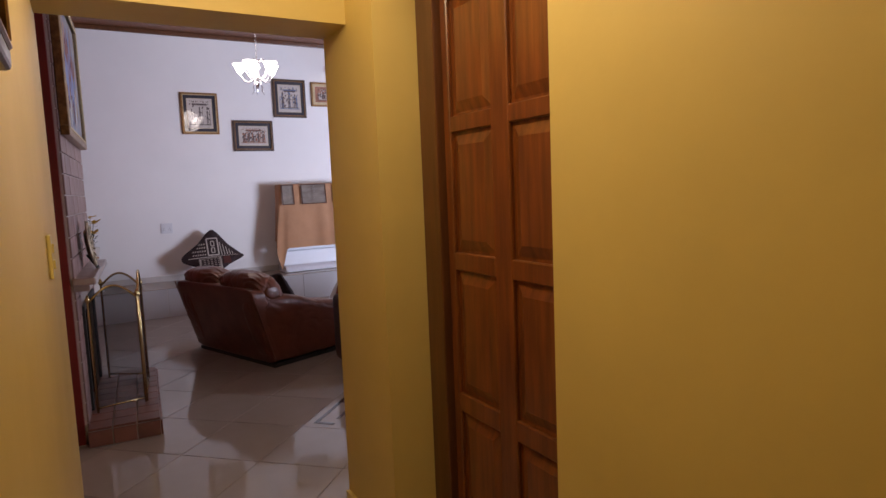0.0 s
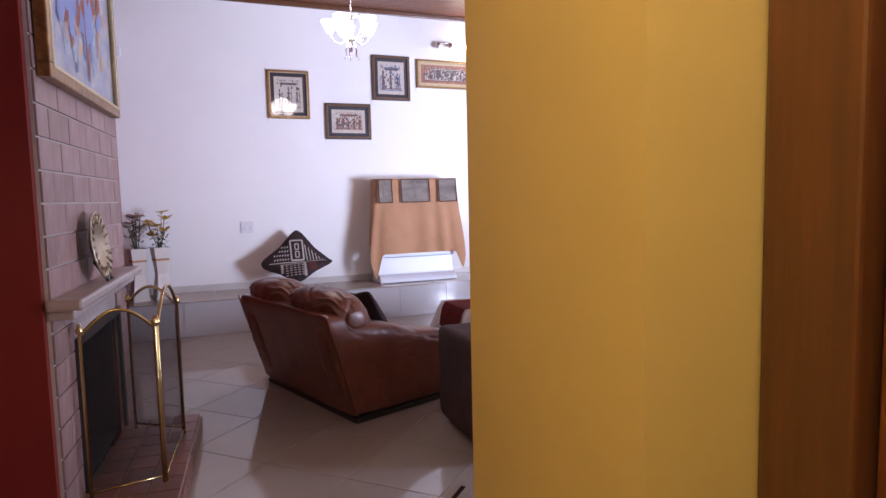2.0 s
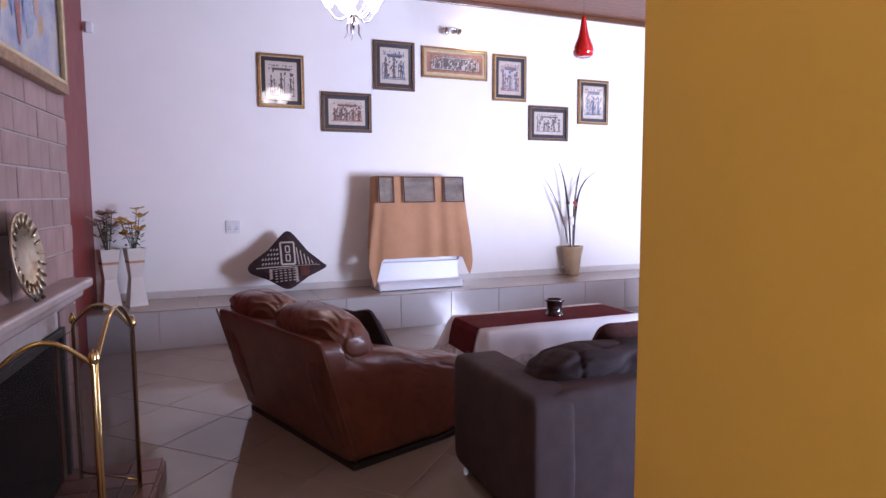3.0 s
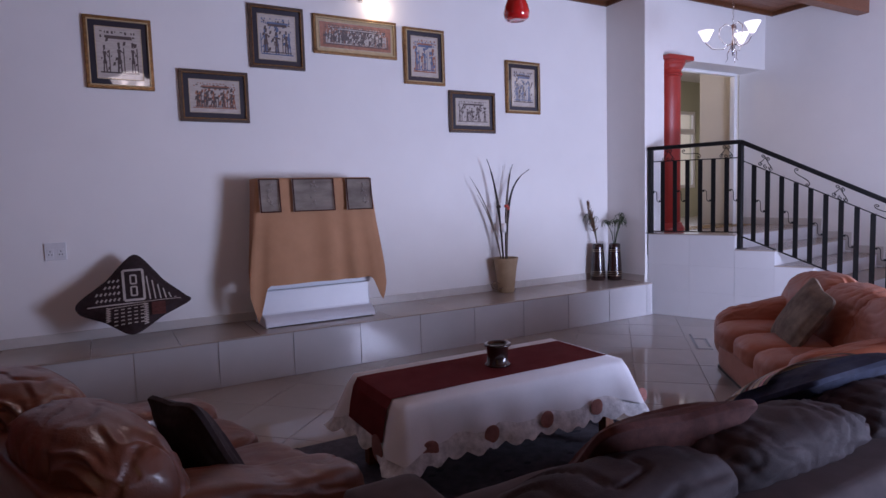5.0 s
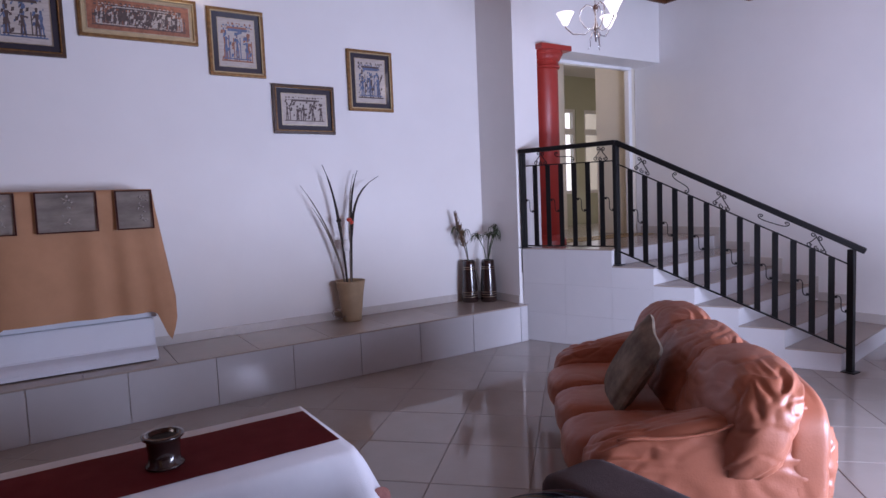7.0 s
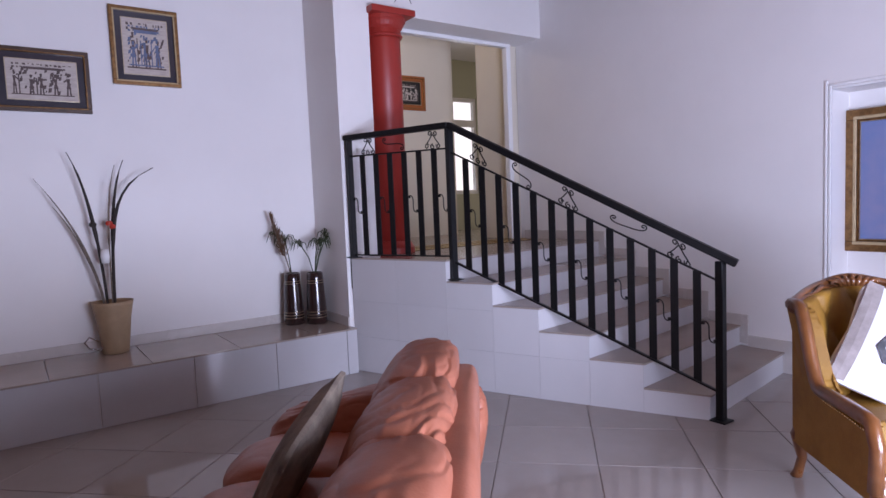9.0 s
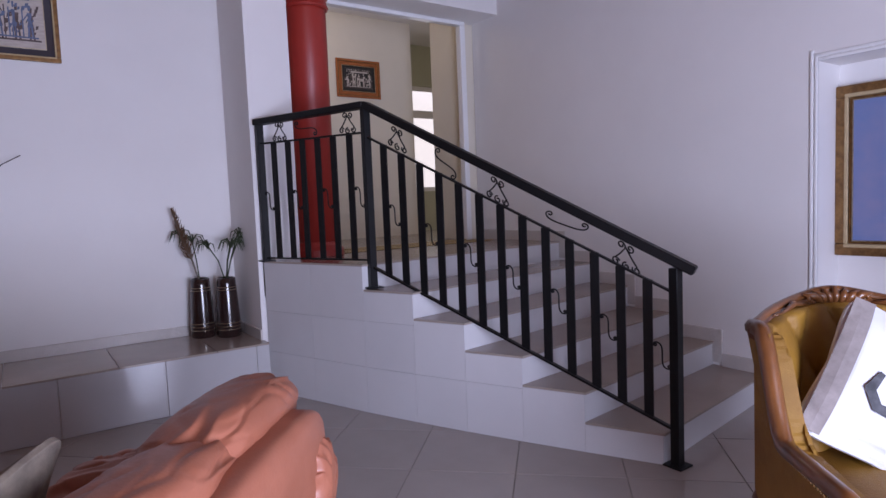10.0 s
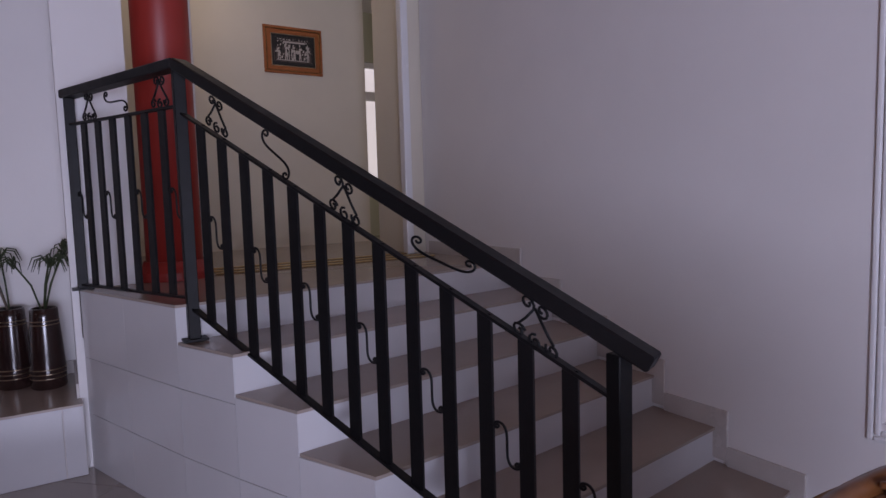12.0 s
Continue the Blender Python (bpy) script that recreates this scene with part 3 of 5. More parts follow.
for row in range(29):
    z0 = row * BH
    y = 0.037 - (BW / 2 if row % 2 else 0)
    while y < 1.49:
        spans = [(max(y, 0.037), min(y + BW - 0.008, 1.496))]
        if z0 < 0.82:
            s0, s1 = spans[0]
            spans = [(a, b) for a, b in ((s0, min(s1, 0.32)), (max(s0, 1.20), s1)) if b - a > 0.02]
        for s0, s1 in spans:
            if s1 - s0 < 0.02 or z0 + BH > CZ:
                continue
            key = round(s1 - s0, 2)
            if key not in brick_meshes:
                bm = bmesh.new()
                box(bm, -0.008, 0.003, 0, s1 - s0, 0, BH - 0.008, 0.002, 1)
                me = bpy.data.meshes.new("brick")
                bm.to_mesh(me)
                bm.free()
                me.materials.append(brick_face)
                brick_meshes[key] = me
            ob = new("brick", brick_meshes[key])
            ob.parent = breast
            ob.location = (random.uniform(0, 0.002), s0, z0)
        y += BW
bm = bmesh.new()
box(bm, -0.41, -0.39, 0.32, 1.20, 0.10, 0.82)
box(bm, -0.41, -0.03, 0.325, 0.34, 0.10, 0.82)
box(bm, -0.41, -0.03, 1.18, 1.195, 0.10, 0.82)
box(bm, -0.41, -0.03, 0.34, 1.18, 0.80, 0.815)
box(bm, -0.41, -0.03, 0.34, 1.18, 0.09, 0.105)
part("firebox", bm, soot, breast, "black sooty firebox")
bm = bmesh.new()
for e in ((0.0, 0.02, 0.30, 0.34, 0.12, 0.84), (0.0, 0.02, 1.18, 1.22, 0.12, 0.84), (0.0, 0.02, 0.34, 1.18, 0.80, 0.84)):
    box(bm, *e, 0.004)
part("firebox_frame", bm, dark_plastic, breast)
bm = bmesh.new()
box(bm, -0.01, 0.125, -0.01, 1.33, 1.015, 1.06, 0.012)
box(bm, -0.01, 0.085, 0.02, 1.30, 0.975, 1.015, 0.006)
part("mantel_shelf", bm, mantel_stone, breast, "grey-brown polished mantel shelf")
hearth = thing("hearth", FM, "low hearth faced with dark red-brown tiles", "hearth", kind="structure")
block("hearth_core", (0.004, 0.415, -0.085, 1.255, 0.0, 0.108), mortar, hearth)
for i in range(3):
    for j in range(9):
        y0 = -0.09 + j * 0.15
        block("tile", (0.006 + i * 0.138, 0.136 + i * 0.138, y0, y0 + 0.142, 0.108, 0.122), brick_red, hearth, bevel=0.002)
for i in range(3):
    block("tile", (0.006 + i * 0.138, 0.136 + i * 0.138, -0.097, -0.085, 0.006, 0.104), brick_red, hearth, bevel=0.002)
for j in range(9):
    y0 = -0.09 + j * 0.15
    block("tile", (0.415, 0.427, y0, y0 + 0.142, 0.006, 0.104), brick_red, hearth, bevel=0.002)

# folding fire screen
screen = thing("fire_screen", pose(0, 0, 0.122), "three-fold brass fire screen with black mesh", "fire screen")
FOLD = [(-0.06, 4.17), (0.25, 4.23), (0.315, 4.86), (0.04, 5.06)]
for (xa, ya), (xb, yb) in zip(FOLD, FOLD[1:]):
    a, b = Vector((xa, ya, 0)), Vector((xb, yb, 0))
    d = (b - a).normalized()
    wide = (b - a).length
    a, b = a + d * 0.008, b - d * 0.008
    rise = 0.10 if wide < 0.5 else 0.15
    arch = [a.lerp(b, i / 16) + Vector((0, 0, 0.745 + rise * math.sin(math.pi * i / 16))) for i in range(17)]
    bm = bmesh.new()
    tube(bm, [a, *arch, b], 0.008, 8)
    tube(bm, [a + Vector((0, 0, 0.03)), b + Vector((0, 0, 0.03))], 0.006, 6)
    panel = part("screen_frame", bm, brass, screen, "polished brass frame", True)
    bm = bmesh.new()
    bm.faces.new([bm.verts.new(p) for p in [a + Vector((0, 0, 0.03)), *arch, b + Vector((0, 0, 0.03))]])
    part("screen_mesh", bm, mesh_black, panel, "black wire mesh")
    for p in (a, b):
        bm = bmesh.new()
        lathe(bm, [(0.002, 0.745), (0.014, 0.755), (0.017, 0.77), (0.010, 0.785), (0.004, 0.80)], 10, (p.x, p.y, 0))
        part("finial", bm, brass, panel, smooth=True)

# silver plate on a stand
plate = thing("display_plate", FM @ Matrix.Translation((0.045, 0.60, 1.061)), "embossed silver plate on the mantel shelf", "plate")
tilt = Matrix.Translation((0, 0, 0.172)) @ Matrix.Rotation(radians(83), 4, "Y") @ Matrix.Scale(1.1, 4)
bm = bmesh.new()
lathe(bm, [(0.01, 0.0), (0.085, 0.0), (0.098, 0.012), (0.15, 0.022), (0.155, 0.028), (0.148, 0.03), (0.096, 0.02), (0.084, 0.008), (0.01, 0.008)], 40, m=tilt)
part("dish", bm, silver, plate, smooth=True)
bm = bmesh.new()
for i in range(20):
    w = 2 * math.pi * i / 20
    tube(bm, [tilt @ Vector((r * math.cos(w), r * math.sin(w), z)) for r, z in ((0.10, 0.024), (0.125, 0.03), (0.145, 0.031))], 0.006, 5)
tagged(part("rim_fluting", bm, silver, plate, smooth=True), kind="stuff")
bm = bmesh.new()
tube(bm, [(0.06, -0.04, 0.004), (0.03, -0.03, 0.05), (0.0, -0.03, 0.10)], 0.008, 6)
tube(bm, [(0.06, 0.04, 0.004), (0.03, 0.03, 0.05), (0.0, 0.03, 0.10)], 0.008, 6)
part("stand", bm, dark_plastic, plate, "dark plate stand", True)


# ---- framed pictures ----
def patch(bm, pts):
    bm.faces.new([bm.verts.new((x, 0, z)) for x, z in pts])


def figures(bm, w, h, seed, dense=False):
    """Plain upright shapes, glyph rows and ground lines that stand for the painted groups."""
    rnd = random.Random(seed)
    n = max(3, int(w / h * 3.4)) * (2 if dense else 1)
    floor_z = -h * 0.40
    patch(bm, [(-w * 0.48, floor_z - h * 0.03), (w * 0.48, floor_z - h * 0.03), (w * 0.48, floor_z), (-w * 0.48, floor_z)])
    for i in range(n):
        cx = -w / 2 + w * (i + 0.5) / n + rnd.uniform(-0.01, 0.01)
        hh, side = h * rnd.uniform(0.5, 0.72), rnd.choice((-1, 1))
        bw = w / n * rnd.uniform(0.35, 0.5)
        z = [floor_z + hh * k for k in (0.0, 0.30, 0.50, 0.76, 0.82, 1.0)]
        patch(bm, [(cx - bw * 0.42, z[0]), (cx - bw * 0.12, z[0]), (cx + bw * 0.02, z[2]), (cx - bw * 0.22, z[2])])
        patch(bm, [(cx + bw * 0.15, z[0]), (cx + bw * 0.42, z[0]), (cx + bw * 0.24, z[2]), (cx + bw * 0.03, z[2])])
        patch(bm, [(cx - bw * 0.40, z[1]), (cx + bw * 0.44, z[1]), (cx + bw * 0.18, z[2] + 0.004), (cx - bw * 0.18, z[2] + 0.004)])
        patch(bm, [(cx - bw * 0.18, z[2]), (cx + bw * 0.18, z[2]), (cx + bw * 0.32, z[3]), (cx - bw * 0.32, z[3])])
        patch(bm, [(cx - bw * 0.16, z[4]), (cx + bw * 0.14, z[4]), (cx + bw * 0.22, z[5] - 0.004), (cx, z[5]), (cx - bw * 0.22, z[5] - 0.006)])
        ax, az = cx + side * bw * rnd.uniform(0.7, 1.0), z[2] + hh * rnd.uniform(-0.02, 0.22)
        patch(bm, [(cx + side * bw * 0.25, z[3] - 0.004), (cx + side * bw * 0.25, z[3] - 0.018), (ax, az - 0.006), (ax, az + 0.006)])
        if rnd.random() < 0.6:
            patch(bm, [(ax - 0.004, floor_z), (ax + 0.004, floor_z), (ax + 0.004, z[4]), (ax - 0.004, z[4])])
    # painted ground, headband and small emblems between the figures
    patch(bm, [(-w * 0.3, h * 0.30), (w * 0.34, h * 0.30), (w * 0.32, h * 0.37), (-w * 0.28, h * 0.37)])
    for i in range(int(26 * w / h)):
        cx, cz, e = rnd.uniform(-w * 0.45, w * 0.45), rnd.uniform(-h * 0.36, h * 0.3), rnd.uniform(0.005, 0.014)
        patch(bm, [(cx - e, cz - e * 1.6), (cx + e * 0.6, cz - e), (cx + e, cz + e * 1.2), (cx - e * 0.5, cz + e)])
    for r in range(2):
        x = -w * 0.45
        while x < w * 0.45:
            g = rnd.uniform(0.008, 0.022)
            zz = h * (0.46 - 0.09 * r)
            if rnd.random() < 0.75:
                k = rnd.uniform(0.3, 1.0) * h * 0.06
                patch(bm, [(x, zz - k), (x + g, zz - k), (x + g * 0.8, zz), (x, zz)])
            x += g + rnd.uniform(0.004, 0.02)


def dabs(bm, w, h, seed, n=40):
    """Loose brush dabs."""
    rnd = random.Random(seed)
    for i in range(n):
        cx, cz = rnd.gauss(0, w * 0.2), rnd.gauss(-h * 0.05, h * 0.22)
        if abs(cx) > w * 0.42 or abs(cz) > h * 0.42:
            continue
        a, rx, rz = rnd.uniform(0, 3), rnd.uniform(0.02, 0.09), rnd.uniform(0.04, 0.15)
        ring = []
        for k in range(9):
            u, r = 2 * math.pi * k / 9, rnd.uniform(0.6, 1.1)
            dx, dz = rx * r * math.cos(u), rz * r * math.sin(u)
            ring.append((min(max(cx + dx, -w * 0.49), w * 0.49), min(max(cz + dz + dx * math.sin(a), -h * 0.49), h * 0.49)))
        patch(bm, ring)


def framed_picture(name, m, w, h, outer, inner, prints, label, depth=0.03, mould=0.035, mount=0.055, loose=False):
    ob = thing(name, m, label, "picture")
    bm = bmesh.new()
    for x0, x1, z0, z1 in ((-w / 2, w / 2, h / 2 - mould, h / 2), (-w / 2, w / 2, -h / 2, -h / 2 + mould), (-w / 2, -w / 2 + mould, -h / 2 + mould, h / 2 - mould), (w / 2 - mould, w / 2, -h / 2 + mould, h / 2 - mould)):
        box(bm, x0, x1, -depth, 0, z0, z1, 0.006)
    outer_part = part("frame", bm, outer, ob)
    bm = bmesh.new()
    g = mould * 0.3
    for x0, x1, z0, z1 in ((-w / 2 + mould - g, w / 2 - mould + g, h / 2 - mould, h / 2 - mould + g), (-w / 2 + mould - g, w / 2 - mould + g, -h / 2 + mould - g, -h / 2 + mould), (-w / 2 + mould - g, -w / 2 + mould, -h / 2 + mould, h / 2 - mould), (w / 2 - mould, w / 2 - mould + g, -h / 2 + mould, h / 2 - mould)):
        box(bm, x0, x1, -depth - 0.004, -depth * 0.6, z0, z1, 0.003, 1)
    part("frame_bead", bm, pale_gilt if outer is gold_frame else gold_frame, outer_part, "gilt inner bead")
    k = mould
    bm = bmesh.new()
    box(bm, -w / 2 + k, w / 2 - k, -depth * 0.5, 0, -h / 2 + k, h / 2 - k)
    part("mount", bm, inner, ob)
    k = mould + mount
    bm = bmesh.new()
    box(bm, -w / 2 + k, w / 2 - k, -depth * 0.5 - 0.003, -depth * 0.5, -h / 2 + k, h / 2 - k)
    sheet = part("print", bm, prints[0], ob)
    pw, ph = w - 2 * k - 0.03, h - 2 * k - 0.03
    for i, mat in enumerate(prints[1:]):
        bm = bmesh.new()
        if loose:
            dabs(bm, pw, ph, 31 + i, 22)
        else:
            figures(bm, pw * (1 - 0.10 * i), ph * (1 - 0.12 * i), len(bpy.data.objects) + i, w > 1.6 * h)
        for n, f in enumerate(bm.faces):
            for v in f.verts:
                v.co.y -= depth * 0.5 + 0.0040 + 0.0007 * i + 0.00001 * n
        tagged(part("painted_shape", bm, mat, sheet), kind="stuff")
    bm = bmesh.new()
    e = 0.006
    k -= e
    for x0, x1, z0, z1 in ((-w / 2 + k, w / 2 - k, h / 2 - k - e, h / 2 - k), (-w / 2 + k, w / 2 - k, -h / 2 + k, -h / 2 + k + e), (-w / 2 + k, -w / 2 + k + e, -h / 2 + k + e, h / 2 - k - e), (w / 2 - k - e, w / 2 - k, -h / 2 + k + e, h / 2 - k - e)):
        box(bm, x0, x1, -depth * 0.5 - 0.006, -depth * 0.5, z0, z1)
    part("inner_slip", bm, silver, ob)
    return ob


WALL_PICTURES = [
    (1.27, 2.99, 1.765, 2.415, gold_frame, navy_mat, (papyrus, ink_dark), "gilt-framed print of standing figures, navy mount"),
    (1.95, 2.62, 2.53, 2.175, dark_frame, navy_mat, (papyrus, ink_rust, ink_dark), "dark-framed landscape print with a navy mount"),
    (2.56, 3.24, 3.065, 2.675, dark_frame, navy_mat, (papyrus, ink_blue, ink_dark), "dark-framed upright print with blue shapes"),
    (3.155, 3.22, 4.02, 2.855, gold_frame, pale_gilt, (ink_rust, ink_dark, papyrus, ink_dark), "wide gilt-framed print of a procession"),
    (4.10, 3.20, 4.575, 2.63, gold_frame, navy_mat, (papyrus, ink_rust, ink_blue), "gilt-framed upright print, navy mount"),
    (4.617, 2.595, 5.208, 2.15, dark_frame, navy_mat, (papyrus, ink_dark), "dark-framed landscape print on pale paper"),
    (5.36, 2.97, 5.845, 2.385, gold_frame, navy_mat, (papyrus, ink_dark, ink_blue), "gilt and navy framed upright print"),
]
for x0, z1, x1, z0, o, i, p, lab in WALL_PICTURES:
    pic = framed_picture("framed_picture", pose((x0 + x1) / 2, NY - 0.001, (z0 + z1) / 2), x1 - x0, z1 - z0, o, i, p, lab, mount=0.03 if i is pale_gilt else 0.05)
    pic["group"] = "pictures on the white wall"
framed_picture("framed_picture", pose(8.85, 10.199, 2.785), 0.56, 0.43, orange_mount, orange_mount, (black_print, ink_dark, papyrus), "small dark print in an orange mount", 0.02, 0.03, 0.045)
framed_picture("painting", FM @ Matrix.Translation((0.007, 0.72, 2.43)) @ Matrix.Rotation(radians(90), 4, "Z"), 1.32, 0.96, gold_frame, ochre, (canvas_mix, ochre, ink_blue, petal_white, rose_cloth, canvas_blue), "large gilt-framed painting over the fireplace", 0.05, 0.06, 0.012, True)
framed_picture("painting", pose(EX + 0.268, 4.78, 1.42, 0, 0, -90), 1.42, 1.0, gold_frame, gold_frame, (canvas_blue,), "gilt-framed blue painting in the wall niche", 0.05, 0.07, 0.02, True)
framed_picture("framed_picture", pose(WX + 0.001, 6.1, 2.55, 0, 0, 90), 0.8, 0.9, gold_frame, ochre, (canvas_mix, ochre), "gilt-framed picture on the red wall", 0.04, 0.05, 0.02, True)
framed_picture("framed_picture", pose(-0.124, 0.24, 2.00, 0, 0, 90), 0.5, 0.6, dark_frame, navy_mat, (papyrus, ink_dark), "dark-framed picture on the yellow hall wall", 0.03, 0.03, 0.05)

# ---- sofas ----
def gathered(u, amount, count, ends, seed):
    """Pleats of gathered leather, deepest towards the ends of a soft block."""
    wander = 1.6 * noise.noise(Vector((u.x * 2 + seed, u.y * 2, u.z * 2)))
    mask = max(0.0, abs(u.x) - ends) / (1 - ends)
    deep = 0.4 + 0.6 * noise.noise(Vector((u.y * 3, u.z * 3, seed))) ** 2 * 4
    k = 1 - amount * mask * deep * abs(math.sin(count * (u.z + 0.6 * u.y) + wander * 2))
    return Vector((u.x, u.y * k, u.z * k))


def brown_sofa(m, width, depth, mat, label):
    ob = thing("sofa", m, label, "sofa")
    hw, lean = width / 2, 0.20
    block("plinth", (-hw + 0.03, hw - 0.03, 0.03, depth - 0.06, 0.0, 0.035), dark_plastic, ob, "dark plinth", 0.006)

    def panel(u):
        u.y -= lean / 0.14 * (u.z + 1)
        return u
    soft_part("back_panel", ob, mat, (0, 0.09, 0.385), (width - 0.01, 0.14, 0.70), 14, 24, 0.006, 3, None, panel, 3.0)
    soft_part("base", ob, mat, (0, depth * 0.52, 0.17), (width - 0.06, depth * 0.9, 0.27), 9, 12, 0.004, 6, None, None, 3.0)
    for s in (-1, 1):
        def arm_shape(u):
            front = (u.y + 1) / 2
            rise = (u.z + 1) / 2
            if u.z > 0:
                u.z *= 1.20 - 0.62 * min(1.0, front * 1.5) + 0.16 * math.sin(math.pi * min(1, front)) ** 2
            u.y -= lean / 0.42 * rise * (1 - front)
            u.x *= 1 + 0.10 * math.sin(math.pi * front)
            return gathered(u, 0.05, 9, 0.35, 5.0 + s)
        soft_part("arm", ob, mat, (s * (hw - 0.13), depth * 0.5, 0.335), (0.26, depth * 0.97, 0.60), 6.0, 40, 0.014, 5, None, arm_shape, 3.0 + s)
        bm = bmesh.new()
        tube(bm, [(s * (hw - 0.005), 0.03 - lean * f, 0.06 + 0.66 * f) for f in [i / 8 for i in range(9)]], 0.006, 6)
        part("piping", bm, mat, ob, smooth=True)
    inner = width - 0.49
    for i in range(2):
        cx = -inner / 2 + inner * (i + 0.5) / 2
        soft_part("seat_cushion", ob, mat, (cx, depth * 0.60, 0.36), (inner / 2, depth * 0.76, 0.20), 4.5, 26, 0.012, 5, None, None, 3.0 + i)

        def back_shape(u):
            u.y -= 0.42 * (u.z + 1)
            return gathered(u, 0.20, 7, 0.25, 2.0)
        soft_part("back_cushion", ob, mat, ((-0.5 + i) * (width / 2 - 0.01), 0.13, 0.645), (width / 2 * 1.0, 0.36, 0.44), 3.0, 44, 0.022, 5.0, None, back_shape, 3.0 + 4 * i)
    return ob


def salmon_sofa(m, width, depth, mat, label):
    ob = thing("sofa", m, label, "sofa")
    hw = width / 2
    block("plinth", (-hw + 0.05, hw - 0.05, 0.05, depth - 0.08, 0.0, 0.03), dark_plastic, ob, "dark plinth", 0.006)
    soft_part("base", ob, mat, (0, depth * 0.5, 0.17), (width - 0.08, depth * 0.92, 0.29), 8, 20, 0.008, 5, None, None, 2.0)

    def outside(u):
        u.y -= 0.25 * (u.z + 1) * 0.5
        if u.z > 0:
            u.z *= 1 - 0.10 * abs(u.x) ** 4
        return u
    soft_part("back_panel", ob, mat, (0, 0.11, 0.375), (width, 0.22, 0.70), 6, 30, 0.012, 4, None, outside, 12.0)
    inner = width - 0.44
    for i in range(3):
        cx = -inner / 2 + inner * (i + 0.5) / 3
        soft_part("seat_cushion", ob, mat, (cx, depth * 0.62, 0.335), (inner / 3 * 1.06, depth * 0.80, 0.23), 3.6, 28, 0.012, 5, None, None, 20.0 + i)

        def back_shape(u):
            u.y -= 0.50 * u.z
            return gathered(u, 0.16, 8, 0.2, 11.0 + i)
        soft_part("back_cushion", ob, mat, ((i - 1) * (width / 3 - 0.05), 0.26, 0.585 - 0.018 * (2 - i)), (width / 3 * 1.42, 0.34, 0.47), 3.0, 48, 0.020, 5.0, None, back_shape, 11.0 + 3 * i)
    for s in (-1, 1):
        def arm_shape(u):
            front = (u.y + 1) / 2
            if u.z > 0:
                u.z *= 1.34 - 0.55 * min(1.0, front * 1.35) + 0.08 * math.sin(math.pi * front)
            u.y -= 0.10 * (u.z + 1) * (1 - front)
            q = gathered(Vector((u.y, u.x, u.z)), 0.16, 11, 0.1, 7.0 + s)
            return Vector((q.y, q.x, q.z))
        soft_part("arm", ob, mat, (s * (hw - 0.13), depth * 0.49, 0.31), (0.29, depth * 0.94, 0.56), 3.6, 48, 0.018, 5, None, arm_shape, 11.0 + s)
        if s > 0:
            continue
        bm = bmesh.new()
        tube(bm, [(s * (hw - 0.012), 0.10 + 0.70 * f, 0.655 - 0.13 * min(1, f * 1.3) + 0.012 * math.sin(9 * f)) for f in [i / 14 for i in range(15)]], 0.007, 6)
        part("piping", bm, mat, ob, smooth=True)
    return ob


brown_sofa(pose(1.08, 5.47, 0, 0, 0, -70.6), 1.34, 0.86, leather_brown, "brown leather two-seat sofa with soft back cushions")
salmon_sofa(pose(5.80, 5.08, 0, 0, 0, 51.4), 1.72, 0.96, leather_salmon, "salmon leather three-seat sofa with gathered cushions")
grey = thing("sofa", pose(3.08, 3.93, 0), "mauve-grey fabric sofa seen from behind", "sofa")
block("plinth", (-1.18, 1.18, 0.05, 0.78, 0.0, 0.05), dark_plastic, grey, "dark plinth", 0.006)
soft_part("base", grey, grey_fabric, (0, 0.42, 0.22), (2.42, 0.80, 0.34), 10, 12)
soft_part("back_frame", grey, grey_fabric, (0, 0.10, 0.335), (2.46, 0.20, 0.60), 9, 14, 0.004)
for s in (-1, 1):
    soft_part("arm", grey, grey_fabric, (s * 1.125, 0.41, 0.335), (0.25, 0.82, 0.59), 12, 14, 0.003)
for i in range(3):
    soft_part("seat_cushion", grey, grey_fabric, (-0.67 + i * 0.67, 0.50, 0.43), (0.66, 0.62, 0.17), 5, 12, 0.006)
    soft_part("back_cushion", grey, plum_velvet, (-0.67 + i * 0.67, 0.30, 0.555), (0.86, 0.34, 0.40), 3.2, 44, 0.026, 5, None, lambda u: gathered(Vector((u.x, u.y - 0.25 * u.z, u.z)), 0.12, 6, 0.1, 4.0 + i), 5.0 + i, "dark plum creased back cushion")

# ---- coffee table, cloth and rug ----
rug = thing("rug", pose(3.05, 5.75, 0.0), "dark patterned rug with a navy border and fringe", "rug")
block("field", (-1.02, 1.02, -0.72, 0.80, 0.0, 0.012), rug_pile, rug, bevel=0.003)
for s in (-1, 1):
    block("border", (s * 1.0 - 0.16 * (s > 0) - 0.0, s * 1.0 + 0.16 * (s < 0), -0.72, 0.80, 0.0125, 0.0145), rug_navy, rug, "navy woven border")
    bm = bmesh.new()
    for i in range(120):
        y = -0.715 + i * 0.0127
        tube(bm, [(s * 1.02, y, 0.006), (s * (1.06 + random.random() * 0.02), y + random.uniform(-0.006, 0.006), 0.004)], 0.002, 4)
    tagged(part("fringe", bm, fringe_cloth, rug, "cream fringe"), kind="stuff")
    bm = bmesh.new()
    for i in range(9):
        for j in range(2):
            x, y = s * 0.92 + (j - 0.5) * 0.06, -0.62 + i * 0.165
            for k in range(3):
                bm.faces.new([bm.verts.new((x + dx, y + dy + k * 0.035, 0.0155)) for dx, dy in ((-0.022, 0), (0, -0.012), (0.022, 0), (0, 0.012))])
    tagged(part("border_motif", bm, cushion_cream, rug, "cream zigzag motif"), kind="stuff")
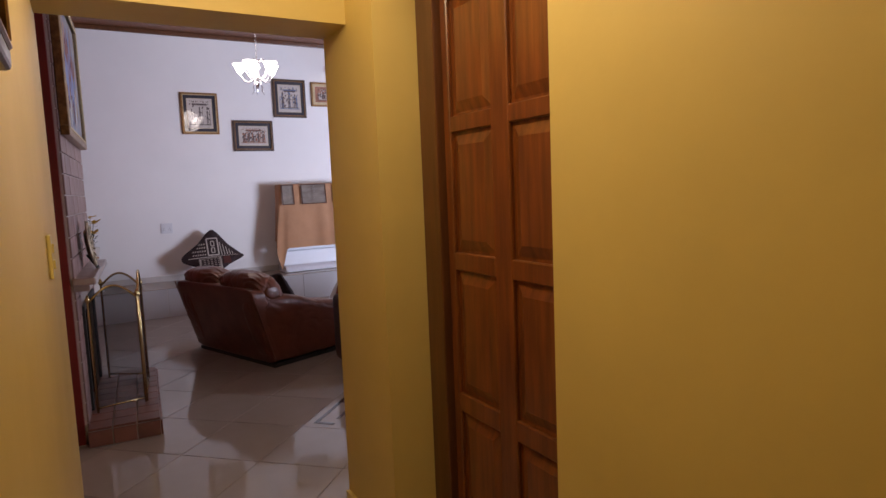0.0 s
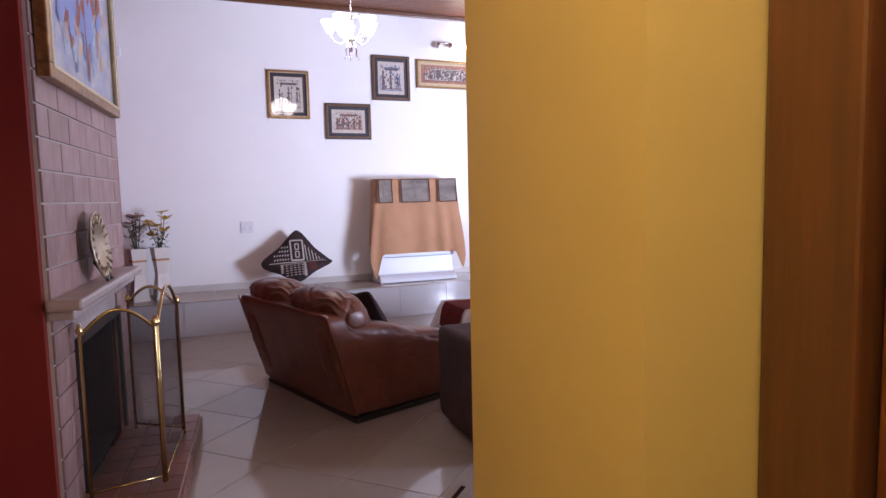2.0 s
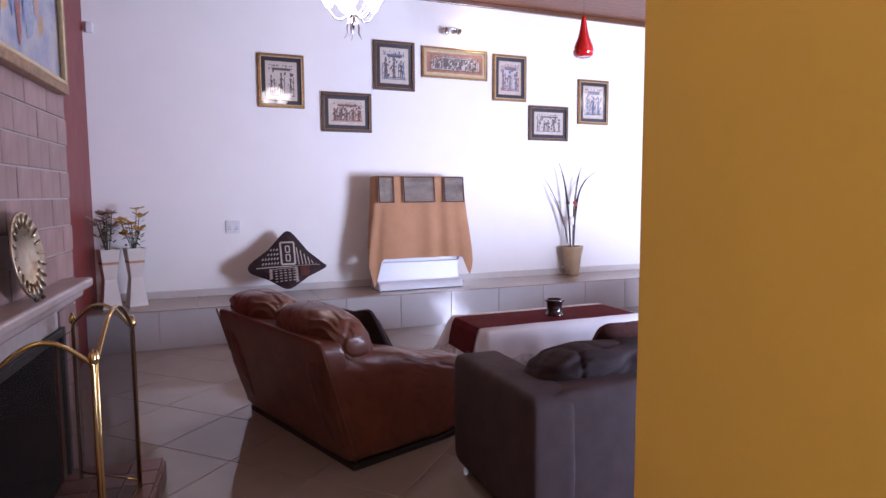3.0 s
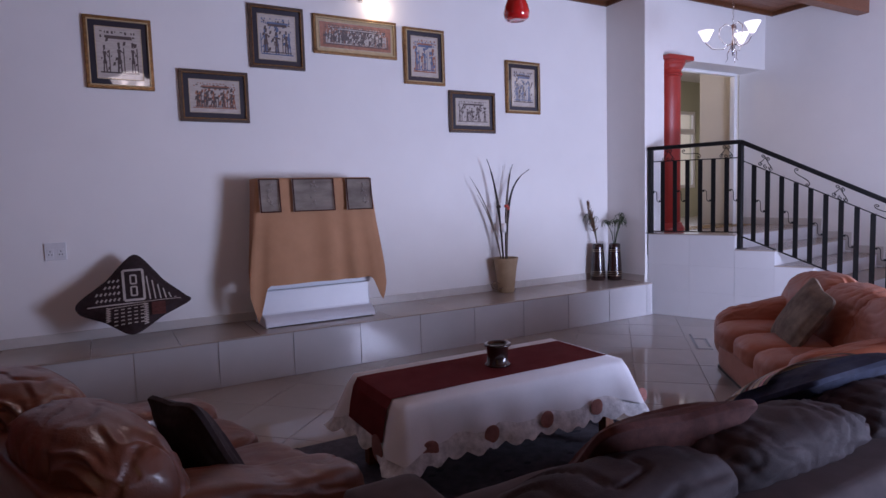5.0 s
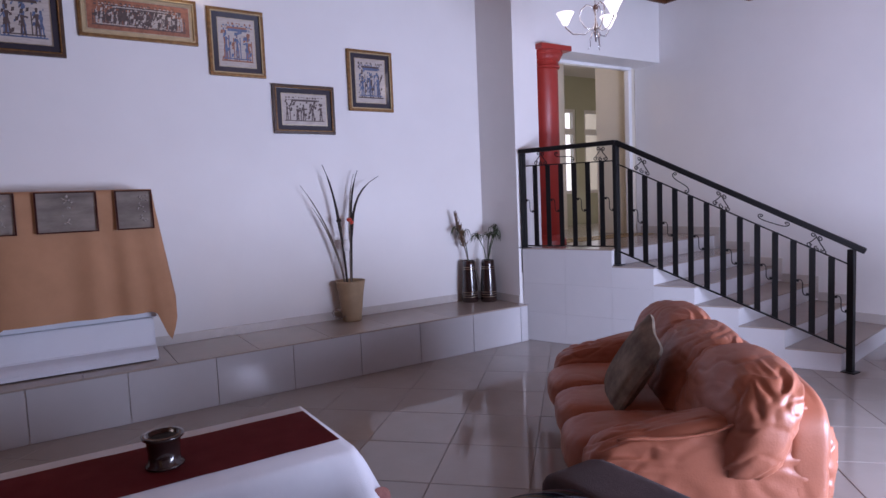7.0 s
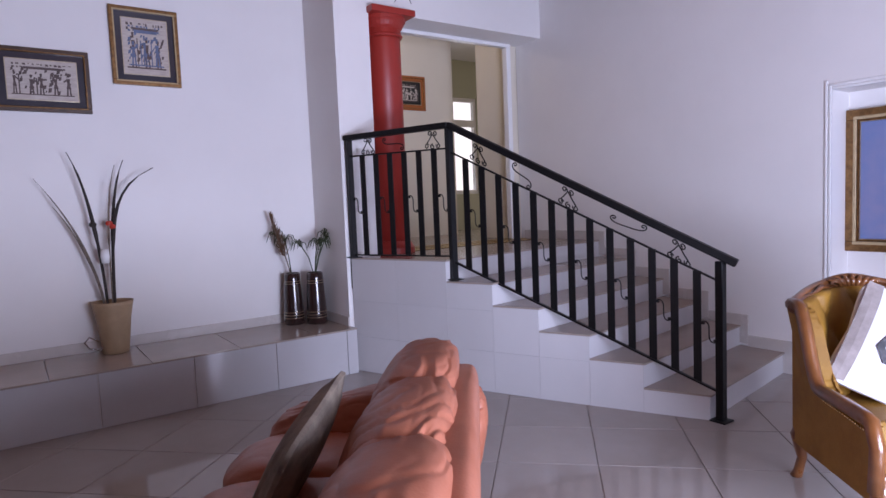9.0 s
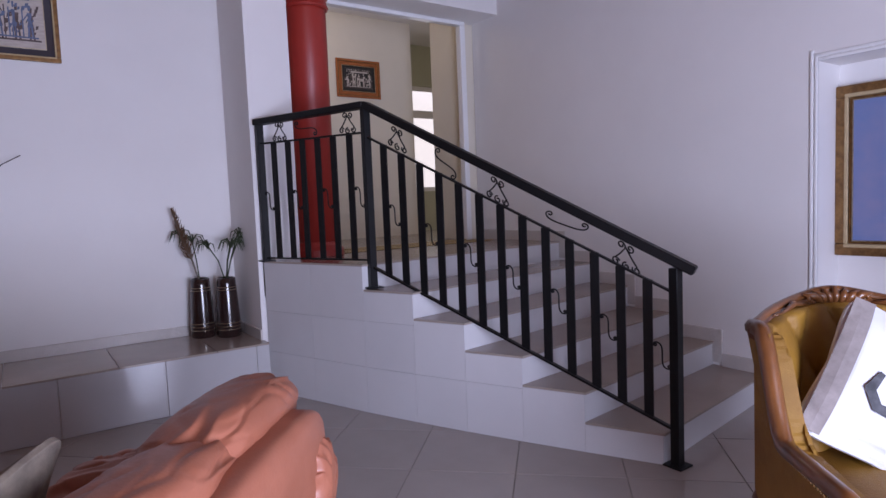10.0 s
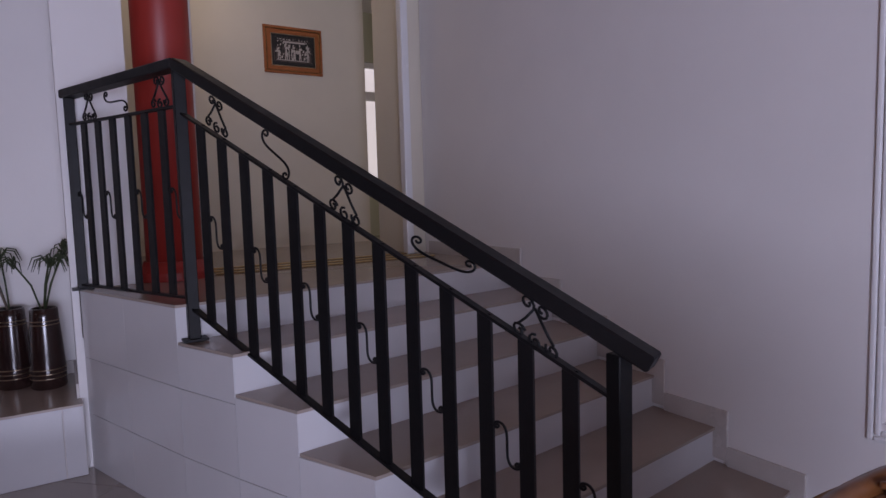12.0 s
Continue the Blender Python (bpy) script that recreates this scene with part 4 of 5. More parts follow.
bm = bmesh.new()
rnd = random.Random(4)
for i in range(70):
    x, y = rnd.uniform(-0.8, 0.8), rnd.uniform(-0.7, 0.7)
    bm.faces.new([bm.verts.new((x + dx * 0.03, y + dy * 0.03, 0.0135)) for dx, dy in ((-1, 0), (0, -0.6), (1, 0), (0, 0.6))])
tagged(part("field_motif", bm, rug_navy, rug), kind="stuff")

TX0, TX1, TY0, TY1, TZ = 2.43, 3.82, 5.55, 6.19, 0.51
table = thing("coffee_table", pose(0, 0, 0.0125), "low wooden coffee table under a white cloth", "coffee table")
block("tabletop", (TX0 + 0.01, TX1 - 0.01, TY0 + 0.01, TY1 - 0.01, TZ - 0.045, TZ - 0.018), door_wood, table, bevel=0.004)
for x in (TX0 + 0.07, TX1 - 0.07):
    for y in (TY0 + 0.07, TY1 - 0.07):
        block("leg", (x - 0.03, x + 0.03, y - 0.03, y + 0.03, 0.002, TZ - 0.045), door_wood, table, bevel=0.004)


def drape(x0, x1, y0, y1, z, drop, step=0.025, wave=0.012, seed=0.0, scallop=0.0, slits=None):
    """A cloth over a rectangle: flat on top, hanging with soft folds round it. Returns a bmesh with thickness."""
    bm = bmesh.new()
    cx, cy, hx, hy = (x0 + x1) / 2, (y0 + y1) / 2, (x1 - x0) / 2, (y1 - y0) / 2
    per = []
    n = int(2 * (hx + hy) * 2 / step)
    pts = []
    total = 4 * (hx + hy)
    for i in range(n):
        s = total * i / n
        if s < 2 * hx:
            p, nrm = (cx - hx + s, cy - hy), (0, -1)
        elif s < 2 * hx + 2 * hy:
            p, nrm = (cx + hx, cy - hy + s - 2 * hx), (1, 0)
        elif s < 4 * hx + 2 * hy:
            p, nrm = (cx + hx - (s - 2 * hx - 2 * hy), cy + hy), (0, 1)
        else:
            p, nrm = (cx - hx, cy + hy - (s - 4 * hx - 2 * hy)), (-1, 0)
        # corners flare
        dx, dy = max(0, abs(p[0] - cx) - hx + 0.10) / 0.10, max(0, abs(p[1] - cy) - hy + 0.10) / 0.10
        flare = min(dx, dy)
        nx, ny = nrm
        if flare > 0:
            ox, oy = math.copysign(1, p[0] - cx), math.copysign(1, p[1] - cy)
            nx, ny = nx + ox * flare * 0.8, ny + oy * flare * 0.8
            q = math.hypot(nx, ny)
            nx, ny = nx / q, ny / q
        pts.append((Vector((p[0], p[1], z)), Vector((nx, ny, 0)), s, flare))
    rows = 9
    grid = []
    for r in range(rows + 1):
        f = r / rows
        ring = []
        for p, nv, s, fl in pts:
            d = drop * (1 + 0.22 * fl) + (scallop * (abs(math.sin(s * math.pi / 0.11)) - 0.5) if f > 0.99 else 0) + 0.02 * noise.noise(Vector((s * 1.3, seed, 0)))
            out = 0.012 * min(1, f * 4) + f * (0.035 + 0.09 * fl) + f * wave * math.sin(s * 21 + 3 * noise.noise(Vector((s * 2, seed, 4))))
            ring.append(bm.verts.new(p + nv * out - Vector((0, 0, d * f ** 1.0)) + Vector((0, 0, 0 if r else 0.0))))
        grid.append(ring)
    for a, b in zip(grid, grid[1:]):
        for i in range(len(pts)):
            bm.faces.new((a[i], a[(i + 1) % len(pts)], b[(i + 1) % len(pts)], b[i]))
    bm.faces.new(grid[0])
    return bm


cloth = thing("tablecloth", pose(0, 0, 0), "white tablecloth with a scalloped lace hem", "tablecloth")
main = part("cloth", drape(TX0, TX1, TY0, TY1, TZ, 0.19, seed=2.0), white_cloth, cloth, smooth=True)
bm = drape(TX0 - 0.034, TX1 + 0.034, TY0 - 0.034, TY1 + 0.034, TZ - 0.17, 0.10, seed=2.0, scallop=0.035, wave=0.016)
bmesh.ops.delete(bm, geom=[f for f in bm.faces if len(f.verts) > 4], context="FACES_ONLY")
part("lace_hem", bm, lace, cloth, "scalloped lace hem", True)
for i in range(9):
    x = TX0 + 0.10 + i * 0.17
    bm = bmesh.new()
    puff(bm, (x, TY0 - 0.068, TZ - 0.205), (0.085, 0.006, 0.09), 2.2, 10, 0.006, 30, seed=i)
    if i % 2 == 0:
        part("embroidered_flower", bm, rose_cloth, cloth, "embroidered rust flower", True)
    else:
        bm.free()
for sx in (-1, 1):
    bm = bmesh.new()
    puff(bm, ((TX0 - 0.085) if sx < 0 else (TX1 + 0.085), TY0 + 0.12, TZ - 0.22), (0.008, 0.13, 0.13), 2.2, 10, 0.006, 30)
    part("embroidered_flower", bm, rose_cloth, cloth, "embroidered rust flower", True)
runner = thing("table_runner", pose(0, 0, 0), "plain dark red runner across the tablecloth", "table runner")
bm = bmesh.new()
prof = [(TX0 - 0.062, TZ - 0.20), (TX0 - 0.050, TZ - 0.12), (TX0 - 0.030, TZ - 0.04), (TX0 - 0.004, TZ + 0.003), (TX0 + 0.02, TZ + 0.005)]
prof += [(TX0 + 0.02 + (TX1 - TX0 - 0.04) * i / 12, TZ + 0.005 + 0.001 * math.sin(i * 2.1)) for i in range(1, 13)]
grid = [[bm.verts.new((x, y, z)) for x, z in prof] for y in (TY0 + 0.11, TY0 + 0.32, TY1 - 0.09)]
for a, b in zip(grid, grid[1:]):
    for i in range(len(prof) - 1):
        bm.faces.new((a[i], a[i + 1], b[i + 1], b[i]))
bmesh.ops.solidify(bm, geom=bm.faces, thickness=0.003)
part("runner_cloth", bm, red_cloth, runner)
candle = thing("candle_pot", pose(3.155, 5.84, TZ + 0.008), "dark glazed candle pot on the runner", "candle pot")
bm = bmesh.new()
lathe(bm, [(0.064, 0.0), (0.072, 0.005), (0.070, 0.012), (0.060, 0.02), (0.058, 0.06), (0.062, 0.105), (0.076, 0.115), (0.077, 0.125), (0.060, 0.126), (0.056, 0.10), (0.01, 0.098)], 28)
part("pot", bm, vase_dark, candle, smooth=True)
bm = bmesh.new()
lathe(bm, [(0.052, 0.099), (0.052, 0.112), (0.01, 0.114)], 20)
part("candle", bm, soot, candle, "dark wax candle", True)

# ---- covered cabinet on the ledge ----
cab = thing("covered_cabinet", pose(0, 0, 0.382), "white cabinet on the ledge under a tan cover", "cabinet")
bm = bmesh.new()
prism(bm, [(8.30, 0.0), (8.30, 0.035), (8.335, 0.075), (8.42, 0.10), (8.45, 0.30), (8.68, 0.30), (8.68, 0.0)], 2.46, 3.47, "x")
bmesh.ops.bevel(bm, geom=list(bm.edges), offset=0.008, segments=2, affect="EDGES")
part("base", bm, white_plastic, cab, "glossy white curved base")
block("foot", (2.48, 3.45, 8.305, 8.66, -0.0005, 0.008), dark_plastic, cab)
block("body", (2.50, 3.50, 8.47, 8.74, 0.302, 1.262), white_plastic, cab, bevel=0.01)
cover = thing("cloth_cover", pose(0, 0, 0.382), "tan cloth cover draped over the cabinet", "cloth cover")
bm = bmesh.new()
cols, rows = 60, 22
grid = []
for r in range(rows + 1):
    f = r / rows
    row = []
    for c in range(cols + 1):
        u = c / cols
        # across: left side panel, front, right side panel
        w = 0.10 + 0.12 * f
        x0, x1 = 2.475 - 0.10 * f, 3.525 + 0.10 * f
        ripple = 0.020 * f * math.sin(u * 34 + 2 * math.sin(u * 9)) + 0.012 * f * noise.noise(Vector((u * 9, f * 2, 3)))
        yf = 8.44 - 0.07 * f + ripple
        if u < 0.14:
            k = u / 0.14
            x, y = x0 + 0.05 * f * (1 - k) - 0.02 * f * math.sin(k * 9), 8.70 - 0.08 * f - (8.70 - 0.08 * f - yf) * k
        elif u > 0.86:
            k = (u - 0.86) / 0.14
            x, y = x1 - 0.05 * f * k + 0.02 * f * math.sin(k * 9), yf + (8.70 - 0.08 * f - yf) * k
        else:
            x, y = x0 + (x1 - x0) * (u - 0.14) / 0.72, yf
        edge = max(0, 1 - abs(u - 0.17) / 0.05) * 0.34 + max(0, 1 - abs(u - 0.83) / 0.05) * 0.24
        side = -0.10 if u < 0.12 or u > 0.88 else 0
        drop = min(1.25, 0.93 + edge + side)
        row.append(bm.verts.new((x, y, 1.285 - drop * f)))
    grid.append(row)
for a, b in zip(grid, grid[1:]):
    for c in range(cols):
        bm.faces.new((a[c], a[c + 1], b[c + 1], b[c]))
bm.faces.new([grid[0][c] for c in range(cols + 1)])
part("cloth", bm, tan_cloth, cover, smooth=True)
for i, (x0, x1) in enumerate(((2.485, 2.665), (2.775, 3.155), (3.27, 3.52))):
    bm = bmesh.new()
    pan = [[bm.verts.new((x0 + (x1 - x0) * a / 6, 8.432 - 0.07 * (0.02 + 0.33 * b / 6) / 1.0 - 0.012 * (b > 0), 1.278 - 0.29 * b / 6)) for a in range(7)] for b in range(7)]
    for p, q in zip(pan, pan[1:]):
        for a in range(6):
            bm.faces.new((p[a], p[a + 1], q[a + 1], q[a]))
    bmesh.ops.solidify(bm, geom=bm.faces, thickness=0.003)
    wp = part("woven_panel", bm, weave, cover, "grey-brown woven picture panel")
    bm = bmesh.new()
    for za, zb, xa, xb in ((1.277, 1.268, x0, x1), (0.997, 0.988, x0, x1), (1.277, 0.988, x0, x0 + 0.012), (1.277, 0.988, x1 - 0.012, x1)):
        bm.faces.new([bm.verts.new((x, 8.412 - 0.081 * (1.278 - z) - (0.012 if z < 1.27 else 0.0) + 0.0135 - 0.018, z)) for x, z in ((xa, zb), (xb, zb), (xb, za), (xa, za))])
    bmesh.ops.solidify(bm, geom=bm.faces, thickness=-0.003)
    part("edging", bm, cushion_rust, wp, "dark woven edging")
    bm = bmesh.new()
    cx = (x0 + x1) / 2 + (0.05 if i == 2 else 0)
    rnd = random.Random(20 + i)
    for k in range(16):
        x, z = cx + rnd.gauss(0, 0.022), 1.15 + rnd.uniform(-0.10, 0.09)
        tube(bm, [(x - 0.008, 8.389 + 0.06 * (z - 1.02), z), (x + rnd.uniform(0.0, 0.012), 8.389 + 0.06 * (z - 1.02), z + rnd.uniform(-0.02, 0.02))], 0.004, 5)
    tagged(part("woven_motif", bm, cushion_cream, wp, smooth=True), kind="stuff")


# ---- cushions ----
def cushion(name, m, size, thick, mat, label, wrinkle=0.006, seed=0.0):
    """A square cushion standing on a corner or edge, facing -y in its own frame."""
    ob = thing(name, m, label, "cushion")

    def pinch(u):
        e = max(abs(u.x), abs(u.z))
        k = 1 - 0.14 * (1 - min(1, abs(abs(u.x) - abs(u.z)) * 2.2)) * 0 - 0.10 * (1 - abs(u.x) * abs(u.z)) * (e > 0.75)
        t = max(0.05, (1 - abs(u.x) ** 2.4) * (1 - abs(u.z) ** 2.4)) ** 0.55
        return Vector((u.x * k, u.y * t, u.z * k))
    soft_part("cover", ob, mat, (0, 0, 0), (size, thick, size), 9, 22, wrinkle, 7, None, pinch, seed)
    return ob


def on_cushion(x, z, size, thick):
    a, b = 2 * x / size, 2 * z / size
    return -thick / 2 * max(0.05, (1 - abs(a) ** 2.4) * (1 - abs(b) ** 2.4)) ** 0.55 - 0.004


CS, CT = 0.64, 0.20
cm = Matrix.Translation((1.49, 8.47, 0.675)) @ Matrix.Rotation(radians(-18), 4, "X") @ Matrix.Rotation(radians(48), 4, "Y")
kush = cushion("cushion", cm, CS, CT, cushion_dark, "black cushion with cream geometric pattern, leaning on the wall")


def cushion_motif(strips, mat, name):
    bm = bmesh.new()
    for x0, z0, x1, z1, w in strips:
        x0, x1 = -x0, -x1
        d = Vector((x1 - x0, 0, z1 - z0))
        ln = d.length
        d.normalize()
        s = Vector((-d.z, 0, d.x)) * w / 2
        n = max(2, int(ln / 0.03))
        prev = None
        for i in range(n + 1):
            c = Vector((x0, 0, z0)) + d * ln * i / n
            pair = []
            for sg in (-1, 1):
                p = c + s * sg
                p.y = on_cushion(p.x, p.z, CS, CT) - 0.008
                pair.append(bm.verts.new(p))
            if prev:
                bm.faces.new((prev[0], prev[1], pair[1], pair[0]))
            prev = pair
    tagged(part(name, bm, mat, kush), kind="stuff")


def upright(X0, Z0, X1, Z1, w):
    """A strip laid out level and plumb on the cushion as it stands on its corner."""
    c, s = math.cos(radians(48)), math.sin(radians(48))
    return (-(X0 * c - Z0 * s), X0 * s + Z0 * c, -(X1 * c - Z1 * s), X1 * s + Z1 * c, w)


def frame_strips(x0, x1, z0, z1, w):
    return [upright(x0, z0, x0, z1, w), upright(x1, z0, x1, z1, w), upright(x0, z0, x1, z0, w), upright(x0, z1, x1, z1, w)]


cushion_motif(frame_strips(-0.075, 0.065, 0.025, 0.27, 0.018) + frame_strips(-0.025, 0.015, 0.155, 0.225, 0.012) + frame_strips(-0.025, 0.015, 0.06, 0.13, 0.012), cushion_cream, "square_motif")
zig = []
for i in range(9):
    z = -0.02 - i * 0.032
    for x in (-0.19, 0.07):
        wide = 0.03
        if abs(x) + abs(z) < 0.40:
            zig += [upright(x - wide / 2, z, x + wide / 2, z - 0.016, 0.013), upright(x + wide / 2, z - 0.016, x - wide / 2, z - 0.032, 0.013)]
for row in range(5):
    for i in range(5):
        x, z = -0.15 + i * 0.045, -0.07 - row * 0.05
        zig.append(upright(x, z, x + 0.026, z, 0.016))
for row in range(4):
    for i in range(7):
        x, z = -0.27 + i * 0.03, 0.03 + row * 0.05
        if x < -0.10 and abs(x) + z < 0.37:
            zig.append(upright(x, z, x + 0.014, z + 0.02, 0.013))
for i in range(6):
    x = 0.105 + i * 0.038
    zig.append(upright(x, 0.02, x - 0.015, 0.31 - x * 0.95, 0.010))
cushion_motif(zig, cushion_cream, "zigzag_motif")
cushion_motif([upright(-0.33, 0.0, 0.33, 0.0, 0.010), upright(-0.19, -0.03, 0.07, -0.03, 0.012)], cushion_cream, "band_motif")
cushion_motif([upright(0.16, -0.02, 0.16, -0.20, 0.10)], cushion_rust, "rust_motif")

# the cushion sags: its lower half slides forward on the ledge
up = Matrix.Rotation(radians(54), 4, "Y").inverted() @ Vector((0, 0, 1))
for ob in kush.children:
    for v in ob.data.vertices:
        h = v.co.dot(up)
        if h < 0:
            v.co = v.co - up * h * 0.38 + Vector((0, h * 0.55, 0))
# cushion on the salmon sofa, and cushions on the grey one
SM = Matrix.Translation((5.80, 5.08, 0)) @ Matrix.Rotation(radians(51.4), 4, "Z")
cushion("cushion", SM @ Matrix.Translation((-0.02, 0.58, 0.585)) @ Matrix.Rotation(radians(180), 4, "Z") @ Matrix.Rotation(radians(-30), 4, "X") @ Matrix.Rotation(radians(14), 4, "Y"), 0.50, 0.13, cushion_taupe, "printed taupe cushion on the salmon sofa", seed=2.0)
stripe = cushion("cushion", Matrix.Translation((3.66, 4.42, 0.68)) @ Matrix.Rotation(radians(180), 4, "Z") @ Matrix.Rotation(radians(-60), 4, "X") @ Matrix.Rotation(radians(12), 4, "Y"), 0.52, 0.15, navy_cloth, "striped blue and rust cushion on the grey sofa", seed=6.0)
for k, wide, mat in ((-0.215, 0.04, cushion_cream), (-0.175, 0.03, cushion_taupe), (-0.145, 0.02, cushion_cream), (-0.115, 0.03, ochre), (-0.085, 0.02, leaf_green), (-0.06, 0.02, cushion_rust), (-0.035, 0.02, cushion_cream), (-0.005, 0.03, ochre), (0.025, 0.02, bead_red), (0.05, 0.02, cushion_taupe)):
    bm = bmesh.new()
    prev = None
    for i in range(19):
        x = -0.24 + 0.48 * i / 18
        pair = []
        for zz in (k - wide / 2 + 0.008 * math.sin(x * 22), k + wide / 2 + 0.008 * math.sin(x * 22)):
            a, b = 2 * x / 0.52, 2 * zz / 0.52
            y = -0.075 * max(0.05, (1 - abs(a) ** 2.4) * (1 - abs(b) ** 2.4)) ** 0.55 - 0.018
            pair.append(bm.verts.new((x, y, zz)))
        if prev:
            bm.faces.new((prev[0], prev[1], pair[1], pair[0]))
        prev = pair
    part("stripe", bm, mat, stripe)
cushion("cushion", Matrix.Translation((2.74, 4.42, 0.60)) @ Matrix.Rotation(radians(172), 4, "Z") @ Matrix.Rotation(radians(-42), 4, "X"), 0.60, 0.18, cushion_rust, "dark brown cushion on the grey sofa", seed=8.0)
AM = Matrix.Translation((1.08, 5.47, 0)) @ Matrix.Rotation(radians(-70.6), 4, "Z")
cushion("cushion", AM @ Matrix.Translation((0.22, 0.42, 0.57)) @ Matrix.Rotation(radians(180), 4, "Z") @ Matrix.Rotation(radians(-25), 4, "X") @ Matrix.Rotation(radians(8), 4, "Y"), 0.46, 0.14, cushion_dark, "dark cushion leaning in the brown sofa", seed=9.0)


# ---- plants and vases ----
pot = thing("plant_pot", pose(5.217, 8.66, 0.381), "tan clay pot with tall dry reeds", "plant pot")
bm = bmesh.new()
lathe(bm, [(0.085, 0.0), (0.092, 0.01), (0.095, 0.06), (0.10, 0.10), (0.118, 0.26), (0.137, 0.36), (0.142, 0.385), (0.132, 0.385), (0.115, 0.30), (0.01, 0.29)], 28)
part("pot", bm, pot_clay, pot, smooth=True)
REEDS = [((-0.03, 0.0), (-0.13, 0.02), 1.49, twig, -0.05), ((0.015, 0.0), (0.07, -0.01), 1.43, twig, 0.26), ((-0.04, 0.02), (-0.36, 0.03), 1.30, reed, -0.02), ((0.02, 0.02), (0.07, 0.02), 1.44, twig, 0.06), ((0.0, -0.02), (0.035, 0.01), 1.40, reed, 0.05), ((-0.05, 0.01), (-0.25, 0.05), 1.10, reed, -0.02)]
for (x0, y0), (dx, dy), h, mat, bend in REEDS:
    bm = bmesh.new()
    pts = []
    for i in range(15):
        f = i / 14
        pts.append((x0 + dx * f ** 1.7 + bend * f ** 6, y0 + dy * f, 0.29 + (h - 0.29) * f - abs(bend) * 0.25 * f ** 6))
    tube(bm, pts, 0.011 if mat is twig else 0.006, 6, taper=[0.8 + 0.7 * math.sin(math.pi * min(1, i / 11)) * (0.35 + 0.65 * (i > 6)) if i < 13 else 0.3 for i in range(15)])
    part("reed", bm, mat, pot, smooth=True)
for x, z, mat in ((-0.085, 0.955, twig), (0.02, 0.96, bead_red), (0.04, 0.935, bead_red)):
    bm = bmesh.new()
    lathe(bm, [(0.005, -0.022), (0.022, -0.012), (0.026, 0.0), (0.022, 0.012), (0.005, 0.022)], 12, (x, -0.005, z))
    part("bead", bm, mat, pot, smooth=True)
bm = bmesh.new()
lathe(bm, [(0.030, -0.05), (0.034, 0.0), (0.030, 0.05)], 12, (-0.02, 0.0, 0.72))
part("ribbon", bm, gloss_white, pot, "white ribbon", True)
bm = bmesh.new()
tube(bm, [(-0.11, -0.03, 0.10), (-0.17, -0.02, 0.14), (-0.20, 0.0, 0.10), (-0.17, 0.02, 0.05), (-0.11, 0.02, 0.03), (-0.09, -0.06, 0.06)], 0.006, 5)
part("wire_loop", bm, chrome, pot, smooth=True)


def dark_vase(x, y, lab):
    ob = thing("vase", pose(x, y, 0.381), lab, "vase", "dark vases on the ledge")
    bm = bmesh.new()
    lathe(bm, [(0.082, 0.0), (0.088, 0.008), (0.088, 0.10), (0.080, 0.25), (0.070, 0.40), (0.068, 0.445), (0.060, 0.45), (0.055, 0.40), (0.01, 0.39)], 28)
    part("body", bm, vase_dark, ob, smooth=True)
    for z, r in ((0.06, 0.0895), (0.085, 0.0895), (0.11, 0.0888), (0.36, 0.0735), (0.38, 0.0725)):
        bm = bmesh.new()
        lathe(bm, [(r, z - 0.0025), (r + 0.0012, z), (r, z + 0.0025)], 28)
        part("ring", bm, silver, ob, smooth=True)
    return ob


v1 = dark_vase(6.62, 8.68, "dark striped vase with dried brown plumes")
v2 = dark_vase(6.78, 8.56, "dark striped vase with dried drooping grasses")
bm = bmesh.new()
tube(bm, [(0, 0, 0.40), (-0.05, 0, 0.6), (-0.12, 0, 0.78), (-0.16, 0, 0.97)], 0.006, 5)
part("stem", bm, reed, v1, smooth=True)
bm = bmesh.new()
rnd = random.Random(9)
for i in range(170):
    f = rnd.random()
    c = Vector((-0.05 - 0.11 * f, 0, 0.60 + 0.37 * f))
    w = 0.045 * (1 - f * 0.7)
    d = Vector((rnd.uniform(-1, 0.6), rnd.uniform(-1, 1), rnd.uniform(0.2, 1))).normalized()
    tube(bm, [c, c + d * w, c + d * w * 1.5 + Vector((0, 0, 0.02))], 0.0035, 4, taper=[1, 0.9, 0.3])
tagged(part("plume", bm, plume, v1, "brown feathery plume", True), kind="stuff")
for k, ob in enumerate((v2, v2, v2, v2, v1, v1, v2)):
    bm = bmesh.new()
    a = -1.2 + k * 0.75
    dx, dy = math.cos(a) * 0.12, math.sin(a) * 0.05
    top = 0.70 + 0.04 * (k % 3)
    tube(bm, [(0, 0, 0.40), (dx * 0.4, dy * 0.4, 0.58), (dx, dy, top)], 0.005, 5)
    for j in range(9):
        b = a + (j - 4) * 0.45
        q = Vector((dx, dy, top - 0.012 * (j % 3)))
        e = Vector((math.cos(b), 0.6 * math.sin(b), 0))
        tube(bm, [q, q + e * 0.035 + Vector((0, 0, 0.045)), q + e * 0.075 + Vector((0, 0, 0.035)), q + e * 0.10 + Vector((0, 0, -0.03))], 0.0045, 4, taper=[0.7, 1, 0.9, 0.3])
    part("grass_stem", bm, leaf_green, ob, "dry green drooping grass", True)


